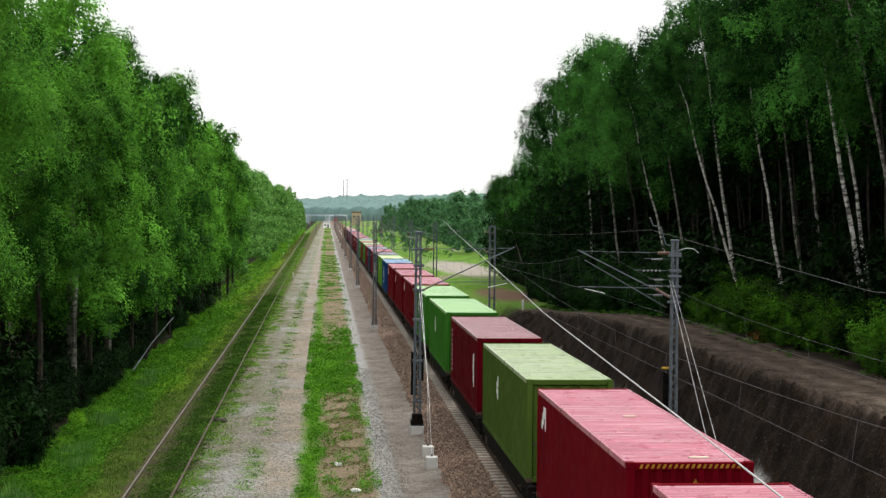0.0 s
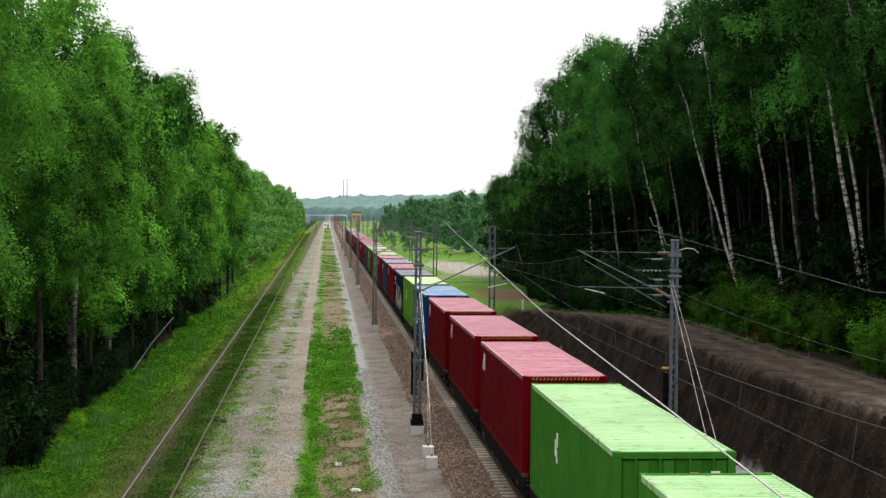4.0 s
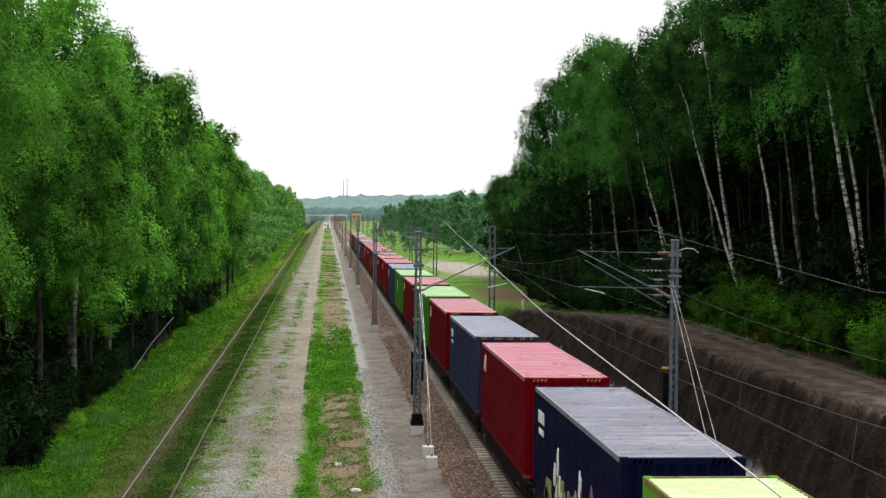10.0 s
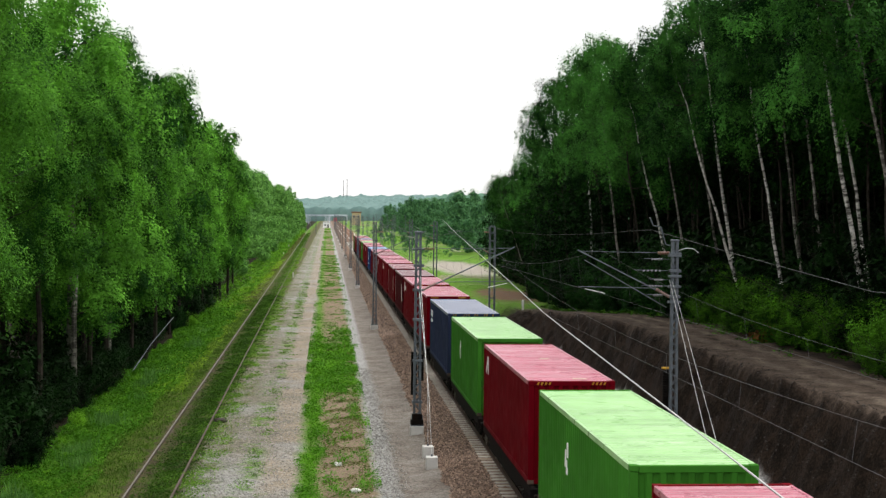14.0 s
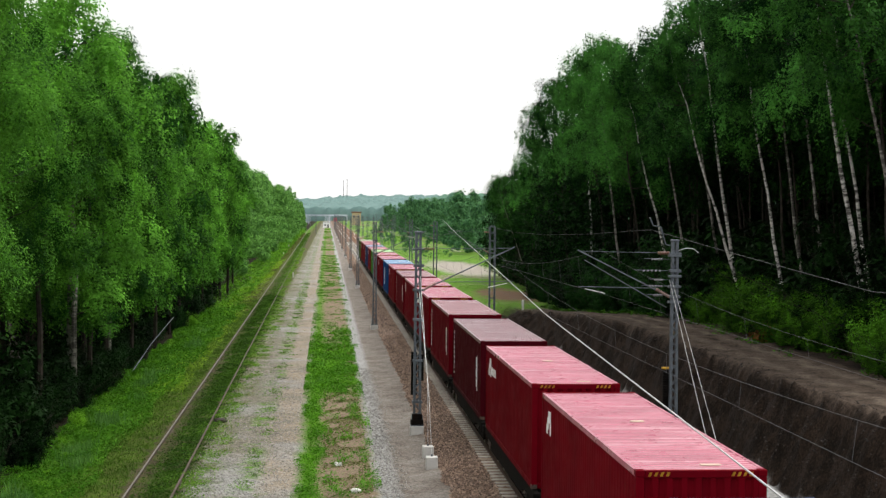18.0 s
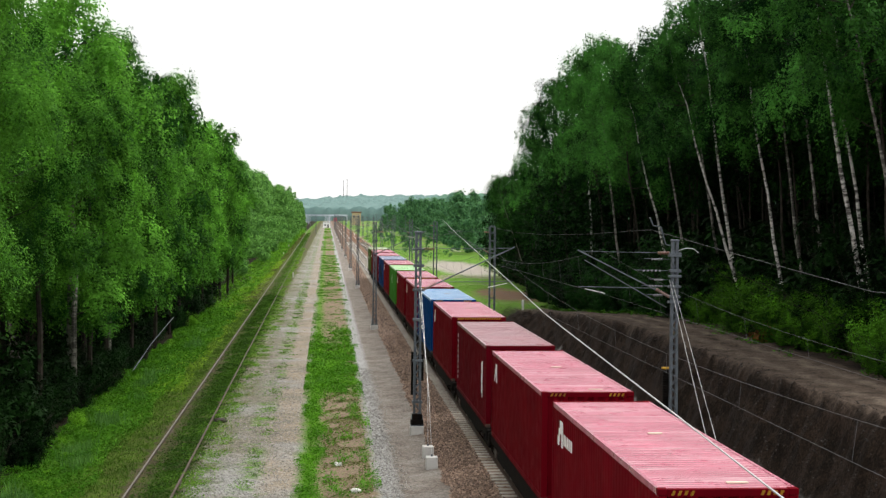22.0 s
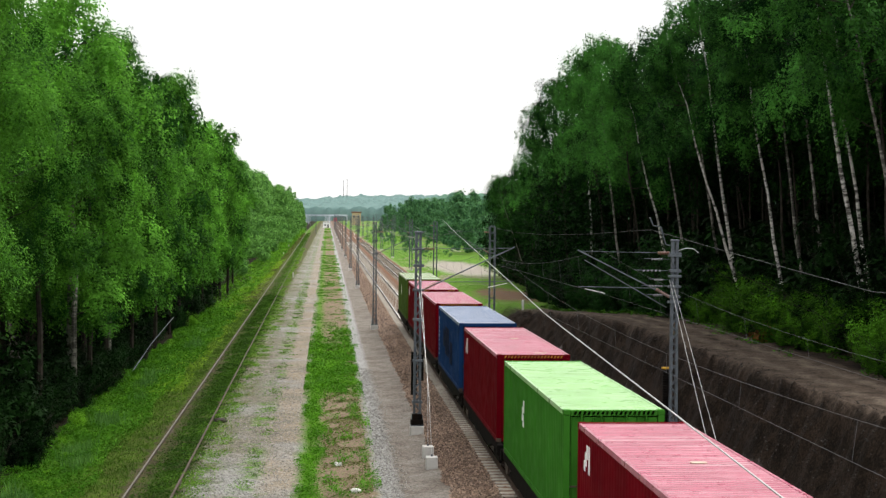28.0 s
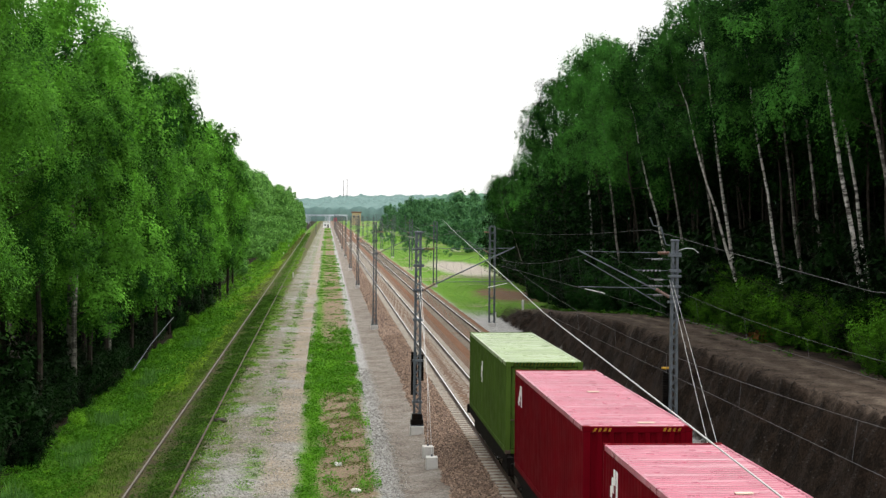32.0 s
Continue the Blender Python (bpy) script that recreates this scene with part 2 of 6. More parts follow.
def ground_z(x, y):
    """Height of the ground sheet, also under the raised beds."""
    x, y = np.asarray(x, dtype=float), np.asarray(y, dtype=float)
    z = np.full(np.broadcast(x, y).shape, -0.5)
    z = z + 0.03 * lumps(x, y, 0.9) * smooth01(-30, -9, x)
    # verge and the wood's floor on the siding's side
    z = z - 0.45 * smooth01(-7.6, -10.0, x) + 0.12 * lumps(x, y, 0.6, 2.0) * smooth01(-8, -11, x)
    # running tracks' bench
    z = z + 0.12 * smooth01(2.9, 4.2, x)
    # earth bank with a track on its ledge; it runs out away from the bridge
    top = 2.75 - 2.75 * smooth01(78, 148, y)
    ragged = 0.16 * np.sin(y * 0.55) + 0.12 * np.sin(y * 1.37 + 1.0) + 0.07 * np.sin(y * 3.1)
    rise = np.clip((x - 15.2 - 0.6 * ragged) / 1.5, 0.0, 1.0)
    face = smooth01(14.9, 15.4, x) * (1 - smooth01(16.4, 17.0, x))
    rough = 0.24 * lumps(x * 1.7, y * 1.7, 1.4, 0.6) * face * (0.4 + 0.6 * smooth01(160, 120, y))
    # scars that the digger's bucket drew aslant down the face
    gully = (0.2 * np.abs(np.sin(y * 0.62 + x * 0.8 + 0.5 * np.sin(y * 0.37))) ** 2 + 0.1 * np.abs(np.sin(y * 1.7 + x * 2.0 + np.sin(y * 0.8))) ** 3) * face * smooth01(150, 120, y)
    z = z + (top + 0.38) * rise + rough - gully
    z = z + 0.06 * lumps(x, y, 0.8, 3.0) * smooth01(17, 18, x)
    z = z + 0.12 * np.clip(x - 22.0, 0, 26) * smooth01(190, 120, y)
    # wooded hills close the view
    z = z + (12.5 + 3.0 * np.sin(x * 0.004 + 1.0) + 3.0 * np.sin(x * 0.013)) * smooth01(1750, 2150, y)
    return z


def axis(stops):
    out = []
    for a, b, s in stops:
        out.extend(np.arange(a, b, s))
    out.append(stops[-1][1])
    return np.array(out)


def sheet(name, xs, ys, zf, mat, smooth=True):
    gx, gy = np.meshgrid(xs, ys)
    v = np.stack([gx.ravel(), gy.ravel(), np.asarray(zf(gx, gy)).ravel()], 1)
    nx, ny = len(xs), len(ys)
    i = (np.arange(ny - 1)[:, None] * nx + np.arange(nx - 1)[None, :]).ravel()
    return np_mesh(name, v, np.stack([i, i + 1, i + nx + 1, i + nx], 1), mat, smooth)


def ground_mat():
    """Grass, gravel, trodden paths and bare earth, in the strips that lie along the line, with frayed edges."""
    m = bpy.data.materials.new("grass_gravel_and_earth")
    n, l, bs = nodes_of(m)
    tc = n.new("ShaderNodeTexCoord")
    v = tc.outputs["Object"]
    sx = n.new("ShaderNodeSeparateXYZ")
    l.new(v, sx.inputs[0])
    x, y = sx.outputs["X"], sx.outputs["Y"]
    wob = calc(n, l, "MULTIPLY", calc(n, l, "SUBTRACT", noise_of(n, l, v, 0.5, 6, 0.65), 0.5), 2.6)
    xw = calc(n, l, "ADD", x, wob)
    wob2 = calc(n, l, "MULTIPLY", calc(n, l, "SUBTRACT", noise_of(n, l, v, 1.6, 5, 0.7), 0.5), 0.7)
    xs = calc(n, l, "ADD", x, wob2)

    def band(src, a, b, soft):
        r = n.new("ShaderNodeMapRange")
        r.interpolation_type = "SMOOTHSTEP"
        for k, val in (("From Min", a - soft), ("From Max", a + soft)):
            r.inputs[k].default_value = val
        l.new(src, r.inputs["Value"])
        q = n.new("ShaderNodeMapRange")
        q.interpolation_type = "SMOOTHSTEP"
        for k, val in (("From Min", b + soft), ("From Max", b - soft)):
            q.inputs[k].default_value = val
        l.new(src, q.inputs["Value"])
        return calc(n, l, "MULTIPLY", r.outputs[0], q.outputs[0])

    fine = noise_of(n, l, v, 9.0, 8, 0.75)
    mid = noise_of(n, l, v, 1.1, 6, 0.65)
    patch = noise_of(n, l, v, 0.28, 4, 0.6)
    grass = mixc(n, l, patch, ramp(n, l, fine, [(0.36, (0.03, 0.085, 0.01)), (0.66, (0.12, 0.29, 0.025))]),
                 ramp(n, l, fine, [(0.36, (0.06, 0.12, 0.016)), (0.66, (0.2, 0.35, 0.045))]))
    gravel = ramp(n, l, fine, [(0.36, (0.06, 0.053, 0.04)), (0.5, (0.19, 0.172, 0.14)), (0.64, (0.42, 0.39, 0.34))])
    sand = ramp(n, l, fine, [(0.38, (0.19, 0.155, 0.115)), (0.62, (0.45, 0.385, 0.3))])
    pale = ramp(n, l, fine, [(0.38, (0.16, 0.165, 0.165)), (0.62, (0.5, 0.5, 0.49))])
    path = mixc(n, l, ramp(n, l, mid, [(0.4, (0, 0, 0)), (0.62, (1, 1, 1))]), ramp(n, l, fine, [(0.38, (0.1, 0.083, 0.07)), (0.62, (0.25, 0.215, 0.185))]),
                ramp(n, l, fine, [(0.38, (0.17, 0.155, 0.14)), (0.62, (0.34, 0.315, 0.285))]))
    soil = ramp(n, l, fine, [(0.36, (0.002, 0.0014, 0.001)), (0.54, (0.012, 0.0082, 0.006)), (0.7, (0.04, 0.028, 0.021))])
    earth = ramp(n, l, fine, [(0.36, (0.03, 0.022, 0.017)), (0.64, (0.11, 0.085, 0.066))])
    col = grass
    # leaf litter under the trees, darkened to put the wood's shade into it
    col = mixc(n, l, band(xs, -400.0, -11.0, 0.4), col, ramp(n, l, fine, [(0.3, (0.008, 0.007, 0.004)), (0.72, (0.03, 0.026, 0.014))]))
    # verge litter by the siding, old bed
    olive = ramp(n, l, fine, [(0.36, (0.05, 0.07, 0.015)), (0.66, (0.14, 0.18, 0.042))])
    col = mixc(n, l, band(xw, -8.5, -4.2, 0.5), col, olive)
    col = mixc(n, l, calc(n, l, "MULTIPLY", band(xw, -7.0, -3.9, 0.5), ramp(n, l, mid, [(0.34, (0, 0, 0)), (0.5, (0.95, 0.95, 0.95))])), col, ramp(n, l, fine, [(0.36, (0.035, 0.032, 0.018)), (0.66, (0.14, 0.11, 0.072))]))
    # the gravel road, with a green middle and sandy wheel tracks
    road = band(calc(n, l, "ADD", xs, calc(n, l, "MULTIPLY", wob, 0.35)), -4.55, -0.95, 0.3)
    wash = ramp(n, l, noise_of(n, l, v, 0.13, 5, 0.7), [(0.46, (0, 0, 0)), (0.6, (0.75, 0.75, 0.75))])
    col = mixc(n, l, road, col, mixc(n, l, wash, gravel, pale))
    col = mixc(n, l, calc(n, l, "MULTIPLY", band(xs, -2.3, -1.0, 0.35), ramp(n, l, noise_of(n, l, v, 0.4, 5, 0.65), [(0.4, (0.05, 0.05, 0.05)), (0.6, (0.8, 0.8, 0.8))])), col, sand)
    tuft = ramp(n, l, noise_of(n, l, v, 0.8, 7, 0.7), [(0.5, (0, 0, 0)), (0.62, (1, 1, 1))])
    col = mixc(n, l, calc(n, l, "MULTIPLY", band(xs, -3.15, -2.3, 0.3), tuft), col, grass)
    # dry litter and moss creeping in from the siding
    creep = ramp(n, l, noise_of(n, l, v, 0.55, 7, 0.7), [(0.47, (0, 0, 0)), (0.58, (0.85, 0.85, 0.85))])
    col = mixc(n, l, calc(n, l, "MULTIPLY", band(xs, -5.2, -3.55, 0.4), creep), col, olive)
    # bare patches in the green strip
    bare = ramp(n, l, noise_of(n, l, v, 0.35, 6, 0.65), [(0.24, (0, 0, 0)), (0.36, (1, 1, 1))])
    col = mixc(n, l, calc(n, l, "MULTIPLY", band(xs, -0.35, 1.9, 0.4), bare), col, ramp(n, l, fine, [(0.34, (0.11, 0.082, 0.056)), (0.66, (0.34, 0.27, 0.19))]))
    # pale stones, trodden path
    col = mixc(n, l, band(xs, 1.75, 2.75, 0.22), col, pale)
    col = mixc(n, l, band(xs, 2.45, 30.0, 0.18), col, path)
    # flat beside the second track, then the dug bank, the ledge's track, the wood's floor
    col = mixc(n, l, band(x, 11.5, 40.0, 0.3), col, pale)
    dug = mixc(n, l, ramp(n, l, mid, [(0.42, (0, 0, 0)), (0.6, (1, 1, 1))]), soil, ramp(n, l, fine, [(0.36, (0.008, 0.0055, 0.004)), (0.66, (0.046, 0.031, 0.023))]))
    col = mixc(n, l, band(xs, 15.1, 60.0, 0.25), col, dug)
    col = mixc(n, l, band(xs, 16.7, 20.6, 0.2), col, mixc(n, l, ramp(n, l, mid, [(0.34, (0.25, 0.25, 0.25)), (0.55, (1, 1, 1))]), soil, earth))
    rut = ramp(n, l, noise_of(n, l, v, 0.5, 5, 0.6), [(0.4, (0.1, 0.1, 0.1)), (0.6, (0.75, 0.75, 0.75))])
    for a in (17.9, 19.4):
        col = mixc(n, l, calc(n, l, "MULTIPLY", band(xs, a - 0.28, a + 0.28, 0.25), rut), col, ramp(n, l, fine, [(0.36, (0.07, 0.055, 0.042)), (0.64, (0.2, 0.165, 0.132))]))
    far = n.new("ShaderNodeMapRange")
    far.inputs["From Min"].default_value, far.inputs["From Max"].default_value = 132.0, 146.0
    l.new(calc(n, l, "ADD", y, calc(n, l, "MULTIPLY", wob, 4.0)), far.inputs["Value"])
    lawn = ramp(n, l, fine, [(0.36, (0.07, 0.17, 0.018)), (0.66, (0.17, 0.31, 0.045))])
    meadow = mixc(n, l, ramp(n, l, noise_of(n, l, v, 0.055, 4, 0.6), [(0.54, (0, 0, 0)), (0.64, (1, 1, 1))]), lawn, sand)
    col = mixc(n, l, calc(n, l, "MULTIPLY", band(xs, 12.6, 4000.0, 0.4), far.outputs[0]), col, meadow)
    # a sandy clearing in the meadow
    ex = calc(n, l, "POWER", calc(n, l, "MULTIPLY", calc(n, l, "SUBTRACT", x, 21.5), 0.18), 2.0)
    ey = calc(n, l, "POWER", calc(n, l, "MULTIPLY", calc(n, l, "SUBTRACT", y, 246.0), 0.024), 2.0)
    rim = calc(n, l, "SUBTRACT", calc(n, l, "ADD", 1.0, calc(n, l, "MULTIPLY", wob, 0.5)), calc(n, l, "ADD", ex, ey), True)
    col = mixc(n, l, calc(n, l, "MULTIPLY", rim, 1.6, True), col, mixc(n, l, 0.45, sand, pale))
    # a dug-over brown patch between mast and wood
    bx = calc(n, l, "POWER", calc(n, l, "MULTIPLY", calc(n, l, "SUBTRACT", x, 19.5), 0.26), 2.0)
    by = calc(n, l, "POWER", calc(n, l, "MULTIPLY", calc(n, l, "SUBTRACT", y, 164.0), 0.06), 2.0)
    dirt = calc(n, l, "SUBTRACT", calc(n, l, "ADD", 1.0, calc(n, l, "MULTIPLY", wob, 0.7)), calc(n, l, "ADD", bx, by), True)
    col = mixc(n, l, calc(n, l, "MULTIPLY", dirt, 1.5, True), col, ramp(n, l, fine, [(0.36, (0.09, 0.055, 0.035)), (0.64, (0.24, 0.16, 0.11))]))
    col = mixc(n, l, 1.0, col, (0.76, 0.75, 0.74), "MULTIPLY")
    l.new(col, bs.inputs["Base Color"])
    bs.inputs["Roughness"].default_value = 0.95
    bs.inputs["Specular IOR Level"].default_value = 0.05
    bump_to(n, l, bs, calc(n, l, "ADD", noise_of(n, l, v, 14.0, 6, 0.7), calc(n, l, "MULTIPLY", mid, 1.5)), 0.7, 0.06)
    return m


M_GROUND = ground_mat()
M_BALLAST = plain("brown_crushed_stone", (0.05, 0.031, 0.022), (0.2, 0.135, 0.097), 11.0, 0.95, 0.0, 1.0, 16.0, 0.06, stain=(0.16, 0.095, 0.06), stain_scale=0.25)
M_RUSTBED = plain("rust_stained_crushed_stone", (0.075, 0.038, 0.022), (0.2, 0.108, 0.066), 11.0, 0.95, 0.0, 1.0, 16.0, 0.06, stain=(0.12, 0.07, 0.05), stain_scale=0.25)

xs = axis([(-900, -200, 70), (-200, -60, 14), (-60, -16, 2.5), (-16, -7, 0.6), (-7, 4.2, 0.28), (4.2, 13.0, 1.2), (13.0, 14.8, 0.3), (14.8, 17.4, 0.1), (17.4, 22, 0.25), (22, 50, 1.5), (50, 200, 12), (200, 900, 70)])
ys = axis([(-60, 30, 10), (30, 130, 0.5), (130, 220, 1.5), (220, 500, 8), (500, 1200, 40), (1200, 2300, 50), (2300, 4200, 200)])
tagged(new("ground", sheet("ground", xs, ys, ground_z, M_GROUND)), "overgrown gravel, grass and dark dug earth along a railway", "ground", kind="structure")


def bed(name, prof, mat, y0, y1, label):
    """A raised bed of crushed stone with the given cross profile (x, z)."""
    px = np.array([p[0] for p in prof])
    pz = np.array([p[1] for p in prof])
    bys = axis([(y0, 130, 0.35), (130, 300, 2.0), (300, y1, 30)])
    bxs = np.unique(np.concatenate([np.arange(px[0], px[-1], 0.14), px]))
    def zf(gx, gy):
        inner = (np.interp(gx, px, pz) > -0.42)
        return np.interp(gx, px, pz) + inner * 0.018 * (np.sin(gx * 37 + gy * 23) * np.cos(gy * 41 - gx * 17) + 0.7 * np.sin(gx * 71 + gy * 67))
    return tagged(new(name, sheet(name, bxs, bys, zf, mat)), label, "track bed", kind="structure")


bed("ballast_bed_1", [(3.75, -0.52), (4.1, -0.36), (5.2, -0.19), (8.3, -0.19), (8.72, -0.24)], M_BALLAST, -40, 2400, "brown crushed stone ballast under the nearer track")
bed("ballast_bed_2", [(8.74, -0.24), (9.0, -0.2), (12.1, -0.2), (12.75, -0.46)], M_RUSTBED, -40, 2400, "rust-coloured crushed stone ballast under the second track")


# ---- tracks ----
RAIL_PROFILE = ((-0.075, -0.172), (0.075, -0.172), (0.075, -0.16), (0.012, -0.14), (0.012, -0.045), (0.036, -0.035), (0.036, -0.004), (0.03, 0.0), (-0.03, 0.0), (-0.036, -0.004), (-0.036, -0.035), (-0.012, -0.045), (-0.012, -0.14), (-0.075, -0.16))


def rail(parent, xf, y0, y1, z, mat, top=None, step=40.0):
    ys_ = np.append(np.arange(y0, y1, step), y1)
    bm = bmesh.new()
    rings = [[bm.verts.new((xf(yy) + px, yy, z + pz)) for px, pz in RAIL_PROFILE] for yy in ys_]
    k = len(RAIL_PROFILE)
    for a, b in zip(rings, rings[1:]):
        for i in range(k):
            f = bm.faces.new((a[i], a[(i + 1) % k], b[(i + 1) % k], b[i]))
            if top and i == 7:
                f.material_index = 1
    ob = part("rail", bm, mat, parent)
    if top:
        ob.data.materials.append(top)
    return ob


def sleeper_mesh(name, mat, ln=2.6, w=0.27, h=0.2, dip=0.03):
    bm = bmesh.new()
    for s in (-1, 1):
        box(bm, s * 0.45, -w / 2, -h, s * ln / 2, w / 2, 0.0, bevel=0.02)
    box(bm, -0.46, -w / 2 + 0.03, -h, 0.46, w / 2 - 0.03, -dip)
    me = bpy.data.meshes.new(name)
    bm.to_mesh(me)
    bm.free()
    me.materials.append(mat)
    return me


def track(name, xf, z, y0, y1, label, rail_mat, top):
    t = tagged(new(name), label, "railway track", kind="structure")
    for s in (-1, 1):
        rail(t, lambda yy, s=s: xf(yy) + s * 0.7525, y0, y1, z, rail_mat, top)
    return t


# ---- the train: wagons and containers ----
L, W, H = 12.192, 2.438, 2.896
DECK = 1.16
# where each box's bridge-side end stands along the line at the start, from the leading one to the last
ENDS = [13.86, 28.2, 42.46, 56.69, 71.55, 86.14, 100.03, 114.33, 129.01, 143.21, 157.04, 171.23, 185.45, 199.84, 214.05, 228.13, 242.4, 256.82,
        270.98, 285.85, 299.95, 313.97, 328.63, 342.75, 356.82, 370.79, 385.65, 399.46, 413.83, 428.09, 442.34, 456.58, 470.99, 485.12, 499.71, 514.2]


def gone(t):
    """How far the train has come after t seconds; it gathers speed slowly."""
    return 14.1177 * t + 0.01236 * t * t + 6.8e-5 * t ** 3


# each colour's wall paint, and a bleached roof copy paler with skylight put in
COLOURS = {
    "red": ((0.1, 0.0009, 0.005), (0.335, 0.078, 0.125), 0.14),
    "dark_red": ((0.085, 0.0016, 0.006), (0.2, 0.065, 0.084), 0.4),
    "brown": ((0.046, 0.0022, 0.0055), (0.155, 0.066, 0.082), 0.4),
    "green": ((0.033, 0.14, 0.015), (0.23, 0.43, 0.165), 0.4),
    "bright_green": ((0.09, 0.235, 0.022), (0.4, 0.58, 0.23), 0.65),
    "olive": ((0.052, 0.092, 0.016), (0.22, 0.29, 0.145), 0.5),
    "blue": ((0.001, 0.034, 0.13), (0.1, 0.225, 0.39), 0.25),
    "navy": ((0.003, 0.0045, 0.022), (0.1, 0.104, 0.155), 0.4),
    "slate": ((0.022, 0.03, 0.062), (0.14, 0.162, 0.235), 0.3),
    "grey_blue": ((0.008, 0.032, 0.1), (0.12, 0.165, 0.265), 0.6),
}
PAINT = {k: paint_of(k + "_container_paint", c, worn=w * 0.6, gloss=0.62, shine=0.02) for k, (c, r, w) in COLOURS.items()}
ROOFPAINT = {k: paint_of(k + "_bleached_skylit_roof_paint", r, worn=w, gloss=0.3, shine=0.55, streak=0.6) for k, (c, r, w) in COLOURS.items()}
M_RUSTEDGE = plain("rusted_green_edge", (0.07, 0.045, 0.02), (0.16, 0.14, 0.05), 5.0, 0.75, 0.0, 0.3)
M_RUSTBLOT = plain("dark_rust", (0.02, 0.012, 0.005), (0.06, 0.035, 0.012), 7.0, 0.9)
M_ORANGE = plain("orange_placard", (0.5, 0.16, 0.02), (0.6, 0.2, 0.03), 5.0, 0.6)
M_CASTING = plain("corner_casting_steel", (0.05, 0.04, 0.035), (0.12, 0.08, 0.06), 8.0, 0.7, 0.4, 0.3)


def corrugated(length, height, pitch, depth, flat=0.36, thick=0.012):
    """A trapezoid sheet in the plane x = 0, length along y, with a back face, ribs upright."""
    n = int(length / pitch)
    p = length / n
    ys_, xs_ = [], []
    for i in range(n):
        y = -length / 2 + i * p
        for f, d in ((0.0, 0), (flat, 0), (0.5, 1), (0.5 + flat, 1)):
            ys_.append(y + f * p)
            xs_.append(d * depth)
    ys_.append(length / 2)
    xs_.append(0)
    bm = bmesh.new()
    cols = [(bm.verts.new((x, y, 0)), bm.verts.new((x, y, height)), bm.verts.new((x + thick, y, 0)), bm.verts.new((x + thick, y, height))) for x, y in zip(xs_, ys_)]
    for a, b in zip(cols, cols[1:]):
        bm.faces.new((a[0], b[0], b[1], a[1]))
        bm.faces.new((a[2], a[3], b[3], b[2]))
    return bm


def turned(bm, m):
    bmesh.ops.transform(bm, matrix=m, verts=bm.verts)
    return bm


